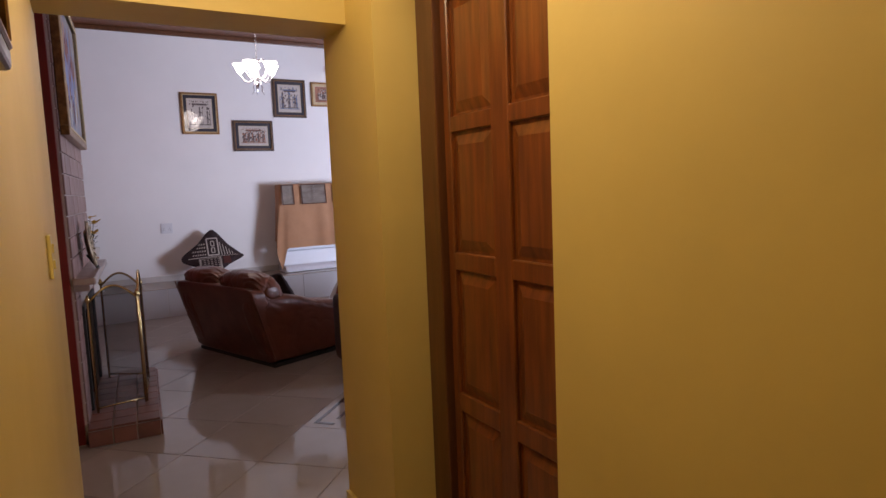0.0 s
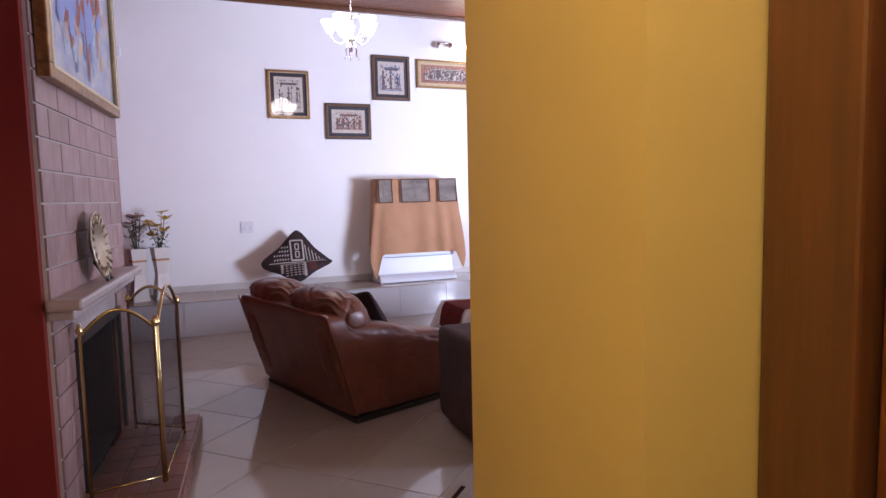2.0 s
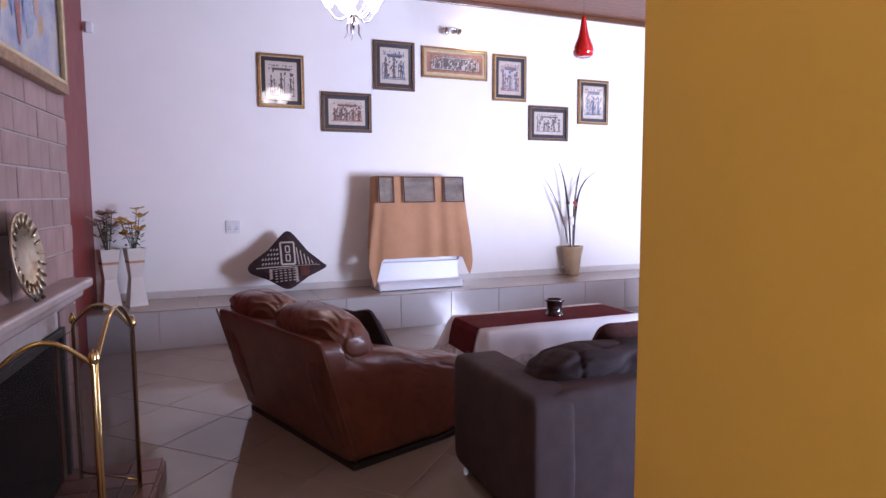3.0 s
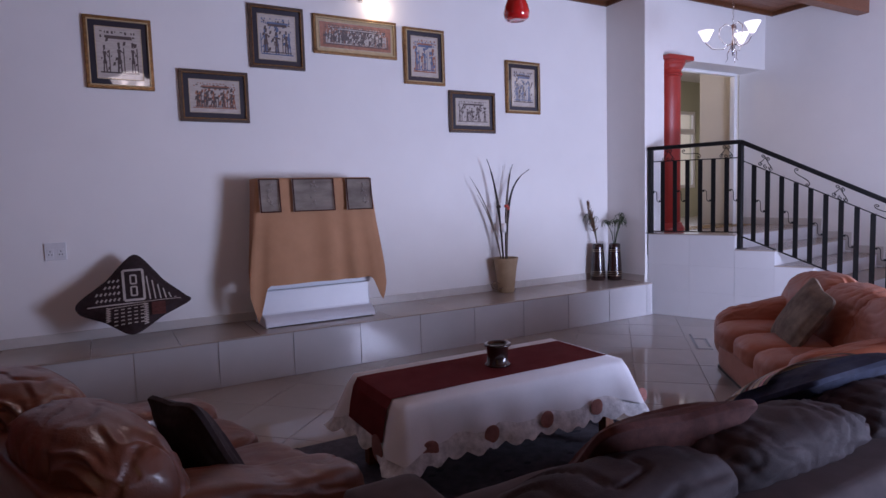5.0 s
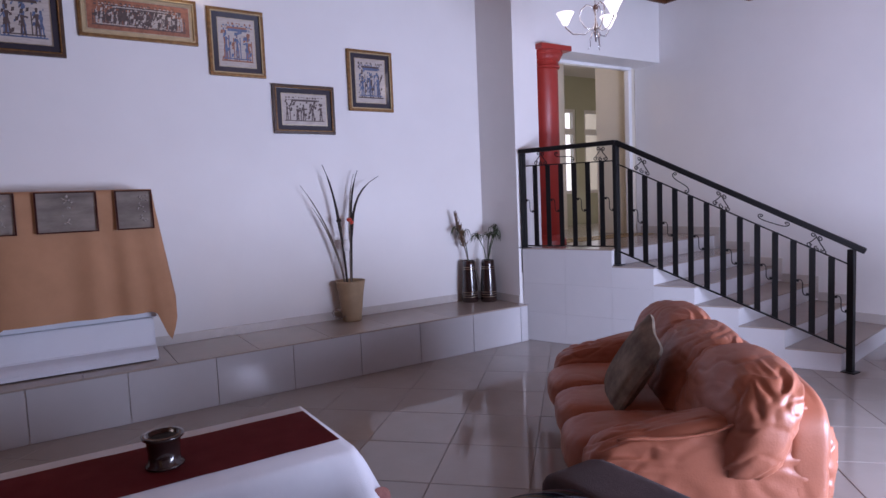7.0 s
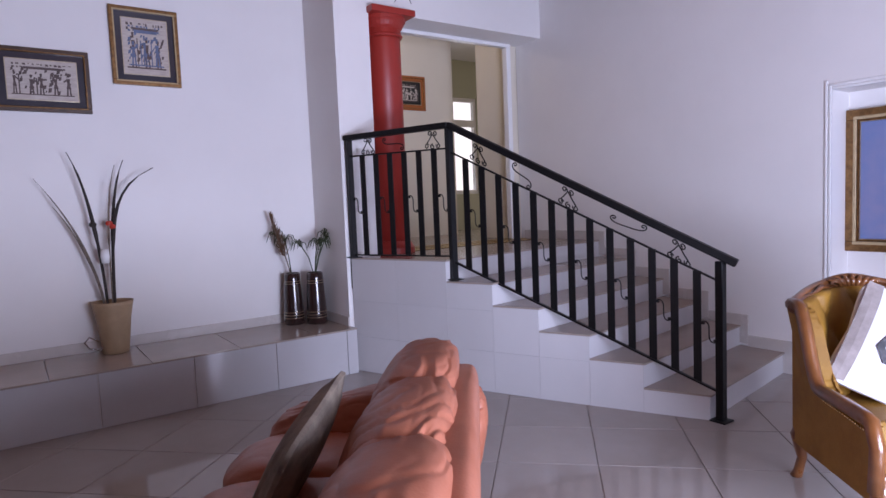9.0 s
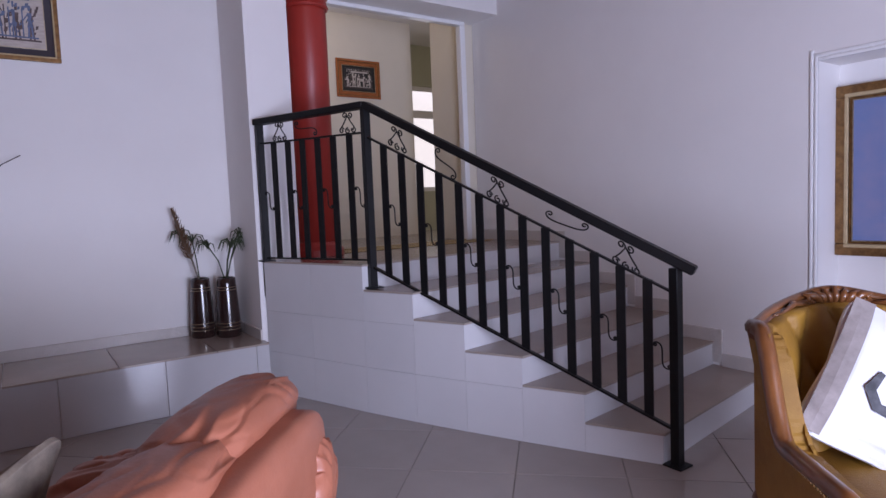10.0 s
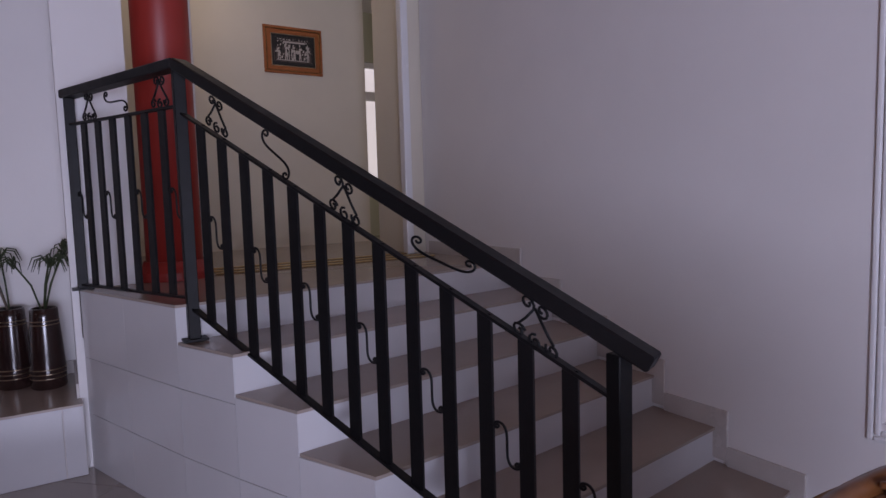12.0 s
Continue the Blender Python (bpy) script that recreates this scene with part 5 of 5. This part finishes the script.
def white_vase(x, y, lab, petal):
    ob = thing("vase", pose(x, y, 0.381, 0, 0, 20), lab, "vase", "white vases by the fireplace")
    bm = bmesh.new()
    for k, (h0, h1, a0, a1) in enumerate(((0.0, 0.28, 0.085, 0.052), (0.28, 0.57, 0.052, 0.085))):
        lo = [bm.verts.new((sx * a0, sy * a0, h0)) for sx, sy in ((-1, -1), (1, -1), (1, 1), (-1, 1))]
        hi = [bm.verts.new((sx * a1, sy * a1, h1)) for sx, sy in ((-1, -1), (1, -1), (1, 1), (-1, 1))]
        for i in range(4):
            bm.faces.new((lo[i], lo[(i + 1) % 4], hi[(i + 1) % 4], hi[i]))
        if k == 0:
            bm.faces.new(lo)
    part("body", bm, vase_white, ob)
    bm = bmesh.new()
    box(bm, -0.072, 0.072, -0.072, 0.072, 0.425, 0.45, 0.003)
    part("band", bm, tan_cloth, ob, "tan twine band")
    rnd = random.Random(int(x * 100) + 7)
    bm, lf = bmesh.new(), bmesh.new()
    for i in range(12):
        a, r = rnd.uniform(0, 6.28), rnd.uniform(0.02, 0.11)
        tip = Vector((r * math.cos(a), r * math.sin(a), 0.57 + rnd.uniform(0.10, 0.42)))
        tube(lf, [(0, 0, 0.45), (tip.x * 0.4, tip.y * 0.4, 0.62), tip], 0.004, 4)
        for j in range(3):
            q = tip * 1.0 - Vector((0, 0, 0.05 * (j + 1)))
            b = rnd.uniform(0, 6.28)
            e = Vector((math.cos(b), math.sin(b), 0.5)) * 0.06
            s = Vector((-math.sin(b), math.cos(b), 0)) * 0.014
            lf.faces.new([lf.verts.new(p) for p in (q, q + e * 0.5 + s, q + e, q + e * 0.5 - s)])
        for j in range(7):
            b = j * 0.9 + rnd.random()
            e = Vector((math.cos(b), math.sin(b), rnd.uniform(-0.1, 0.6))) * rnd.uniform(0.07, 0.11)
            s = Vector((-math.sin(b), math.cos(b), 0)) * 0.032
            bm.faces.new([bm.verts.new(p) for p in (tip, tip + e * 0.6 + s, tip + e, tip + e * 0.6 - s)])
    tagged(part("blossom", bm, petal, ob), kind="stuff")
    tagged(part("foliage", lf, leaf_green, ob), kind="stuff")


white_vase(-0.20, 8.42, "white waisted vase with dried pale blossoms", petal_white)
white_vase(0.02, 8.50, "white waisted vase with yellow lilies", petal_yellow)


# ---- lamps ----
def chandelier(m, reach, drop, shade, lab, arms=5):
    ob = thing("chandelier", m, lab, "chandelier")
    bm = bmesh.new()
    n = int((drop - 0.02) / 0.035)
    for i in range(n):
        z = -0.02 - i * 0.035
        ax = Vector((1, 0, 0)) if i % 2 else Vector((0, 1, 0))
        tube(bm, [ax * 0.007 * math.cos(w) + Vector((0, 0, z - 0.018 + 0.022 * math.sin(w))) for w in [k * math.pi / 4 for k in range(9)]], 0.0018, 4)
    lathe(bm, [(0.01, -0.03), (0.05, -0.02), (0.055, 0.0)], 20)
    part("chain", bm, chrome, ob, smooth=True)
    bm = bmesh.new()
    z0 = -drop
    lathe(bm, [(0.006, z0 + 0.02), (0.02, z0), (0.026, z0 - 0.03), (0.012, z0 - 0.06), (0.010, z0 - 0.12), (0.024, z0 - 0.17), (0.028, z0 - 0.20), (0.014, z0 - 0.24), (0.006, z0 - 0.29)], 18)
    part("stem", bm, chrome, ob, smooth=True)
    for k in range(arms):
        a = 2 * math.pi * k / arms + 0.3
        c, s = math.cos(a), math.sin(a)
        bm = bmesh.new()
        tube(bm, [(c * r, s * r, z0 + z) for r, z in ((0.01, 0.0), (0.07, 0.02), (0.12, -0.02), (0.13, -0.09), (0.09, -0.16), (0.03, -0.19))], 0.005, 6)
        tube(bm, [(c * r, s * r, z0 + z) for r, z in ((0.02, -0.17), (0.09, -0.22), (reach * 0.75, -0.21), (reach, -0.15), (reach, -0.12))], 0.006, 6)
        tube(bm, [(c * r, s * r, z0 + z) for r, z in ((0.02, -0.20), (0.05, -0.27), (0.045, -0.32), (0.07, -0.35))], 0.005, 6, taper=[1, 1, 0.8, 0.4])
        arm = part("arm", bm, chrome, ob, smooth=True)
        bm = bmesh.new()
        lathe(bm, [(0.018, -0.10), (0.03, -0.085), (0.045, -0.05), (0.062, -0.02), (0.074, 0.0), (0.070, 0.0), (0.045, -0.04), (0.012, -0.08)], 20, (c * reach, s * reach, z0 - 0.03))
        part("shade", bm, shade, arm, "frosted glass tulip shade", True)
    return ob


chandelier(pose(1.735, 6.38, CZ), 0.18, 0.83, shade_glass, "lit chrome chandelier with frosted tulip shades")
chandelier(pose(6.86, 7.03, CZ), 0.25, 0.74, shade_dim, "chrome chandelier with white tulip shades", 3)
lamp("chandelier_lamp", "POINT", pose(1.735, 6.38, 2.86), 9, (1, 0.90, 0.82), 0.18)
lamp("chandelier_lamp", "POINT", pose(6.86, 7.03, 3.02), 2.5, (1, 0.92, 0.85), 0.2)
pend = thing("pendant_lamp", pose(4.15, 6.94, 3.468 + 0.332), "red glass teardrop pendant lamp", "pendant lamp")
bm = bmesh.new()
tube(bm, [(0, 0, 0), (0, 0, -0.63)], 0.004, 6)
lathe(bm, [(0.01, -0.02), (0.045, -0.015), (0.05, 0.0)], 18)
part("cord", bm, chrome, pend)
bm = bmesh.new()
lathe(bm, [(r, z - 0.332) for r, z in ((0.014, -0.29), (0.022, -0.33), (0.032, -0.40), (0.055, -0.50), (0.088, -0.58), (0.100, -0.63), (0.092, -0.67), (0.070, -0.685), (0.02, -0.68))], 28)
part("shade", bm, red_glass, pend, "glossy red glass shade", True)
spots = thing("spot_light", pose(3.62, NY - 0.001, 3.43), "chrome picture spotlight bar on the wall", "spotlight")
bm = bmesh.new()
tube(bm, [(-0.2, -0.05, 0), (-0.08, -0.05, 0.015), (0.08, -0.05, -0.01), (0.2, -0.05, 0)], 0.008, 8)
box(bm, -0.04, 0.04, -0.03, 0, -0.03, 0.03, 0.006)
part("bar", bm, chrome, spots, smooth=True)
for x in (-0.17, 0.0, 0.20):
    bm = bmesh.new()
    lathe(bm, [(0.012, 0.03), (0.028, 0.02), (0.034, -0.03), (0.03, -0.045), (0.006, -0.04)], 16, (x, -0.075, -0.02))
    part("lamp_head", bm, glowing("spot_glow", (1.0, 0.85, 0.6), 12.0) if x > 0.1 else chrome, spots, smooth=True)

# ---- wing chair ----
CH = Matrix.Translation((7.74, 4.52, 0)) @ Matrix.Rotation(radians(-40), 4, "Z") @ Matrix.Diagonal((1.04, 1.04, 1.08, 1))   # faces its own -y
chair = thing("armchair", CH, "gold velvet wing armchair with carved wooden trim", "armchair")
soft_part("seat", chair, chair_velvet, (0, -0.06, 0.31), (0.60, 0.62, 0.20), 5, 12, 0.004)
bm = bmesh.new()
cols, rows = 60, 40
front, rear = [], []
for r in range(rows + 1):
    a, b = [], []
    for c in range(cols + 1):
        u, f = c / cols * 2 - 1, r / rows
        top = 0.785 + 0.045 * (1 - u * u)
        x, z = u * (0.33 + 0.03 * f), 0.28 + (top - 0.28) * f
        tuft = 0.055 * (abs(math.sin(math.pi * (u * 2.0 + f * 1.3))) * abs(math.sin(math.pi * (u * 2.0 - f * 1.3)))) ** 0.5
        y = 0.24 + 0.19 * f - 0.24 * u * u
        a.append(bm.verts.new((x, y - tuft - 0.03, z)))
        b.append(bm.verts.new((x * 1.03, y + 0.085, z)))
    front.append(a), rear.append(b)
for g in (front, rear):
    for a, b in zip(g, g[1:]):
        for c in range(cols):
            bm.faces.new((a[c], a[c + 1], b[c + 1], b[c]))
for r in range(rows):
    for c in (0, cols):
        bm.faces.new((front[r][c], front[r + 1][c], rear[r + 1][c], rear[r][c]))
for c in range(cols):
    for r in (0, rows):
        bm.faces.new((front[r][c], front[r][c + 1], rear[r][c + 1], rear[r][c]))
part("backrest", bm, chair_velvet, chair, "deep-buttoned velvet back", True)
for s in (-1, 1):
    bm = bmesh.new()
    ring = []
    for i in range(29):
        f = i / 28
        y = 0.27 - 0.60 * f
        e = min(1, max(0, (f - 0.14) / 0.36))
        z = 0.455 + 0.315 * (1 - e * e * (3 - 2 * e)) + 0.015 * math.sin(math.pi * f)
        ring.append((y, z))
    outline = [(0.26, 0.16), *ring, (-0.35, 0.16)]
    prism(bm, outline, s * 0.29, s * 0.352, "x")
    bmesh.ops.bevel(bm, geom=list(bm.edges), offset=0.012, segments=2, affect="EDGES")
    part("side_panel", bm, chair_velvet, chair, "outer velvet side panel")
    bm = bmesh.new()
    tube(bm, [(s * (0.352 + 0.02 * math.sin(math.pi * i / 28)), y - 0.005, z + 0.012) for i, (y, z) in enumerate(ring)] + [(s * 0.35, -0.37, 0.38), (s * 0.35, -0.36, 0.22)], 0.028, 8)
    trim = part("arm_rail", bm, chair_wood, chair, "carved polished wooden arm rail", True)
    bm = bmesh.new()
    for i in range(36):
        f = i / 35
        k = min(27, int(f * 28))
        g = f * 28 - k
        y = ring[k][0] + (ring[k + 1][0] - ring[k][0]) * g
        z = ring[k][1] + (ring[k + 1][1] - ring[k][1]) * g
        lathe(bm, [(0.007, 0.0), (0.005, 0.004), (0.001, 0.006)], 6, m=Matrix.Translation((s * 0.354, y, z - 0.035)) @ Matrix.Rotation(radians(90 * s), 4, "Y"))
    tagged(part("nailhead", bm, brass, trim, "brass nailheads", True), kind="stuff")
bm = bmesh.new()
crest = [i / 12 - 1 for i in range(25)]
for lift, deep, thick in ((0.0, 0.0, 0.024), (0.032, 0.012, 0.017)):
    tube(bm, [(u * 0.37, 0.445 - 0.24 * u * u + deep, 0.772 + lift * (1 - 0.5 * u * u) + 0.045 * (1 - u * u) + 0.02 * math.exp(-(u / 0.3) ** 2)) for u in crest], thick, 8)
def on_crest(x, z, out=0.0):
    return (x, 0.432 - 0.24 * (x / 0.37) ** 2 - out, z)


for k in range(-3, 4):
    tube(bm, [on_crest(0.016 * k, 0.825, 0.01), on_crest(0.026 * k, 0.855, 0.014), on_crest(0.040 * k, 0.885 - 0.008 * abs(k))], 0.012, 6, taper=[0.7, 1.2, 0.4])
for s in (-1, 1):
    tube(bm, [on_crest(s * (0.085 + 0.020 * math.cos(a) * (1 - a / 9)), 0.842 + 0.020 * math.sin(a) * (1 - a / 9), 0.01) for a in [i * 0.5 for i in range(14)]], 0.007, 5)
    tube(bm, [on_crest(s * 0.10, 0.825, 0.012), on_crest(s * 0.17, 0.836, 0.014), on_crest(s * 0.23, 0.808, 0.012), on_crest(s * 0.27, 0.812, 0.008)], 0.010, 6, taper=[0.6, 1.1, 0.9, 0.3])
part("crest_rail", bm, chair_wood, chair, "carved wooden crest rail", True)
block("apron", (-0.34, 0.34, -0.37, -0.33, 0.20, 0.28), chair_wood, chair, "carved wooden apron", 0.012)
for x in (-0.31, 0.31):
    for y, k in ((-0.32, -1), (0.22, 1)):
        bm = bmesh.new()
        tube(bm, [(x, y, 0.27), (x * 1.05, y + k * 0.03, 0.20), (x * 1.02, y + k * 0.015, 0.10), (x * 1.04, y + k * 0.04, 0.02), (x * 1.05, y + k * 0.05, 0.0)], 0.03, 8, taper=[1.2, 1.15, 0.7, 0.75, 0.9])
        part("leg", bm, chair_wood, chair, smooth=True)
ek = cushion("cushion", CH @ Matrix.Translation((0.02, 0.09, 0.585)) @ Matrix.Rotation(radians(-24), 4, "X") @ Matrix.Rotation(radians(33), 4, "Y"), 0.50, 0.15, white_cloth, "white cushion with a grey animal drawing", wrinkle=0.002, seed=4.0)
bm = bmesh.new()
for r, pts in ((0.017, [(-0.10, 0.02), (-0.115, -0.04), (-0.08, -0.085), (-0.02, -0.085), (0.015, -0.05), (0.03, 0.0), (0.02, 0.05)]), (0.03, [(0.03, 0.06), (0.06, 0.02), (0.06, -0.04), (0.07, -0.10)]), (0.025, [(0.06, 0.07), (0.11, 0.05), (0.13, 0.0)])):
    rings = []
    for i, (x, z) in enumerate(pts):
        k = on_cushion(x, z, 0.44, 0.15)
        rings.append((x, k - 0.003, z))
    prev = None
    for i in range(len(rings)):
        a, b = Vector(rings[max(0, i - 1)]), Vector(rings[min(len(rings) - 1, i + 1)])
        d = (b - a).normalized()
        sd = Vector((-d.z, 0, d.x)) * r * (0.5 if i in (0,) else 1)
        pair = [bm.verts.new(Vector(rings[i]) + sd), bm.verts.new(Vector(rings[i]) - sd)]
        if prev:
            bm.faces.new((prev[0], prev[1], pair[1], pair[0]))
        prev = pair
border = bmesh.new()
for k in (-1, 1):
    rows_b = [[border.verts.new((k * b, on_cushion(k * b, min(max(a, -0.225), 0.225), 0.50, 0.15) - 0.003, a)) for a in [-0.235 + 0.47 * i / 16 for i in range(17)]] for b in (0.175, 0.205, 0.234)]
    for p, q in zip(rows_b, rows_b[1:]):
        for i in range(16):
            border.faces.new((p[i], p[i + 1], q[i + 1], q[i]))
part("border", border, border_velvet, ek, "grey-beige velvet border")
part("drawing", bm, material("drawing_grey", (0.10, 0.10, 0.11), 0.8, vary=0.3, scale=30), ek, "grey printed drawing")

# ---- doors and small fixtures ----
door = thing("door_1", pose(0.035, 0, 0), "varnished panelled wooden door, closed", "door", kind="structure")
bm = bmesh.new()
box(bm, 1.175, 1.20, 0.66, 1.60, 0.01, 2.30)
part("door_core", bm, door_wood, door)
COLS, ROWSZ = ((0.77, 1.19), (1.29, 1.555)), ((0.15, 0.65), (0.725, 1.215), (1.285, 1.74), (1.80, 2.23))
bm = bmesh.new()
for y0, y1 in ((0.66, 0.77), (1.19, 1.29), (1.555, 1.60)):
    box(bm, 1.157, 1.176, y0, y1, 0.01, 2.30, 0.004, 1)
zs = [0.01] + [z for pair in ROWSZ for z in pair] + [2.30]
for z0, z1 in zip(zs[0::2], zs[1::2]):
    for y0, y1 in COLS:
        box(bm, 1.158, 1.176, y0 - 0.003, y1 + 0.003, z0, z1, 0.004, 1)
part("stiles_and_rails", bm, door_wood, door)
for y0, y1 in COLS:
    for z0, z1 in ROWSZ:
        bm = bmesh.new()
        lo = [bm.verts.new((1.174, y, z)) for y, z in ((y0 + 0.012, z0 + 0.012), (y1 - 0.012, z0 + 0.012), (y1 - 0.012, z1 - 0.012), (y0 + 0.012, z1 - 0.012))]
        hi = [bm.verts.new((1.160, y, z)) for y, z in ((y0 + 0.05, z0 + 0.05), (y1 - 0.05, z0 + 0.05), (y1 - 0.05, z1 - 0.05), (y0 + 0.05, z1 - 0.05))]
        bm.faces.new(hi)
        for i in range(4):
            bm.faces.new((lo[i], lo[(i + 1) % 4], hi[(i + 1) % 4], hi[i]))
        part("panel", bm, door_wood, door)
bm = bmesh.new()
box(bm, 1.125, 1.20, 1.605, 1.735, 0.0, 2.33, 0.006)
box(bm, 1.12, 1.20, 0.82, 1.605, 2.302, 2.33, 0.004)
part("door_frame", bm, frame_wood, door)
door2 = thing("door_2", pose(0, 0, 0), "dark wooden door in the hall", "door", kind="structure")
block("door_leaf", (1.16, 1.20, -0.94, -0.10, 0.01, 2.30), frame_wood, door2, bevel=0.004)
block("door_frame", (1.056, 1.20, -0.10, -0.065, 0.0, 2.33), frame_wood, door2, bevel=0.004)
switch = thing("light_switch", pose(-0.124, 1.55, 1.39), "cream plastic light switch on the hall wall", "light switch")
block("plate", (0.0, 0.010, -0.038, 0.038, -0.06, 0.06), switch_yellow, switch, bevel=0.003)
block("rocker", (0.010, 0.016, -0.012, 0.012, 0.01, 0.035), switch_yellow, switch, bevel=0.002)
block("rocker", (0.010, 0.016, -0.012, 0.012, -0.035, -0.01), switch_yellow, switch, bevel=0.002)
sock = thing("wall_socket", pose(0.965, NY - 0.0005, 1.12), "white double wall socket", "socket")
block("plate", (-0.075, 0.075, -0.010, 0.0, -0.07, 0.07), socket_white, sock, bevel=0.003)
for x in (-0.036, 0.036):
    block("outlet", (x - 0.022, x + 0.022, -0.013, -0.010, -0.045, 0.02), socket_white, sock, bevel=0.001)
    for dx, dz in ((-0.01, -0.025), (0.01, -0.025), (0.0, 0.0)):
        block("hole", (x + dx - 0.003, x + dx + 0.003, -0.0138, -0.0128, dz - 0.005, dz + 0.005), dark_plastic, sock)
sensor = thing("alarm_sensor", pose(-0.30, NY - 0.001, 3.10), "small white alarm sensor on the wall", "sensor")
block("case", (-0.03, 0.03, -0.04, 0.0, -0.05, 0.05), socket_white, sensor, bevel=0.008)

# ---- tiles ----
TILE, GAP = 0.525, 0.005
bm = bmesh.new()
box(bm, GAP / 2, TILE - GAP / 2, GAP / 2, TILE - GAP / 2, -0.010, 0.0, 0.0015, 1)
tile_mesh = bpy.data.meshes.new("tile")
bm.to_mesh(tile_mesh)
bm.free()
tile_mesh.materials.append(floor_tile)
floor_ob = bpy.data.objects["floor"]
q = math.sqrt(0.5)
count = 0
for i in range(-14, 8):
    for j in range(-6, 28):
        a, b = 0.46 + i * TILE, 0.04 + j * TILE          # across (x - y) and along (x + y)
        ca, cb = a + TILE / 2, b + TILE / 2
        x, y = (ca + cb) * q, (cb - ca) * q
        room = -0.45 < x < 9.5 and 2.3 < y < 8.35
        hall = -0.35 < x < 1.3 and -1.5 < y <= 2.3
        if not (room or hall):
            continue
        ob = new("tile", tile_mesh)
        ob.parent = floor_ob
        # the tile's corner at (a, b), its edges along the two diagonals
        ob.location = ((a + b) * q, (b - a) * q, 0.0)
        ob.rotation_euler = (0, 0, radians(-45))
        count += 1
# dark inlaid key motifs
for n, (x, y, r) in enumerate(((1.86, 6.93, -45), (6.20, 6.95, 45), (1.40, 3.62, 45))):
    ob = thing("floor_inlay", pose(x, y, 0.0, 0, 0, r), "dark inlaid key motif in the tiles", "inlay", kind="structure")
    for e in ((-0.30, 0.30, -0.012, 0.012), (-0.30, -0.276, -0.13, -0.012), (0.10, 0.124, -0.13, -0.012), (-0.20, 0.10, -0.13, -0.106)):
        block("strip", (*e, 0.0005, 0.003), vase_dark, ob)

# ledge tiles
ledge_ob = bpy.data.objects["ledge"]
x = WX
while x < 6.92:
    x1 = min(x + 0.60, 6.93)
    block("tile", (x + 0.003, x1 - 0.003, LEDGE_Y, LEDGE_Y + 0.012, 0.002, 0.366), ledge_front, ledge_ob, bevel=0.0015)
    x = x1
x = WX - 0.27
while x < 6.90:
    x1 = min(x + 0.60, 6.93)
    block("tile", (max(x, WX) + 0.002, x1 - 0.002, LEDGE_Y - 0.008, NY - 0.001, 0.368, 0.381), ledge_tile, ledge_ob, bevel=0.002)
    x = x1

# tiles of the stair's side, stepping up with it
side = [Vector((x, y, 0)) for x, y in LEFT] + [Vector((6.96, 8.19, 0))]
for k in range(6):
    a, b = side[k], side[k + 1]
    d = (b - a)
    run = d.length
    out = Vector((d.y, -d.x, 0)).normalized()
    if out.x > 0:
        out = -out
    top = 0.16 * (k + 1) - 0.012
    cuts = [0.0] + [z for z in (0.30, 0.60) if z < top - 0.03] + [top]
    halves = 1 if run < 0.5 else 2
    for z0, z1 in zip(cuts, cuts[1:]):
        for j in range(halves):
            p, q = a + d * (j / halves), a + d * ((j + 1) / halves)
            gap0 = d.normalized() * (0.0015 if (k + j) % 2 == 0 else 0.0)
            bm = bmesh.new()
            lo = [bm.verts.new(v) for v in (p + gap0, q - gap0, q - gap0 + out * 0.006, p + gap0 + out * 0.006)]
            for v, z in zip(lo, (z0, z0, z0, z0)):
                v.co.z = z + 0.0015
            hi = [bm.verts.new(Vector((v.co.x, v.co.y, z1 - 0.0015))) for v in lo]
            bm.faces.new(lo), bm.faces.new(hi)
            for i in range(4):
                bm.faces.new((lo[i], lo[(i + 1) % 4], hi[(i + 1) % 4], hi[i]))
            part("tile", bm, riser_tile, stairs)
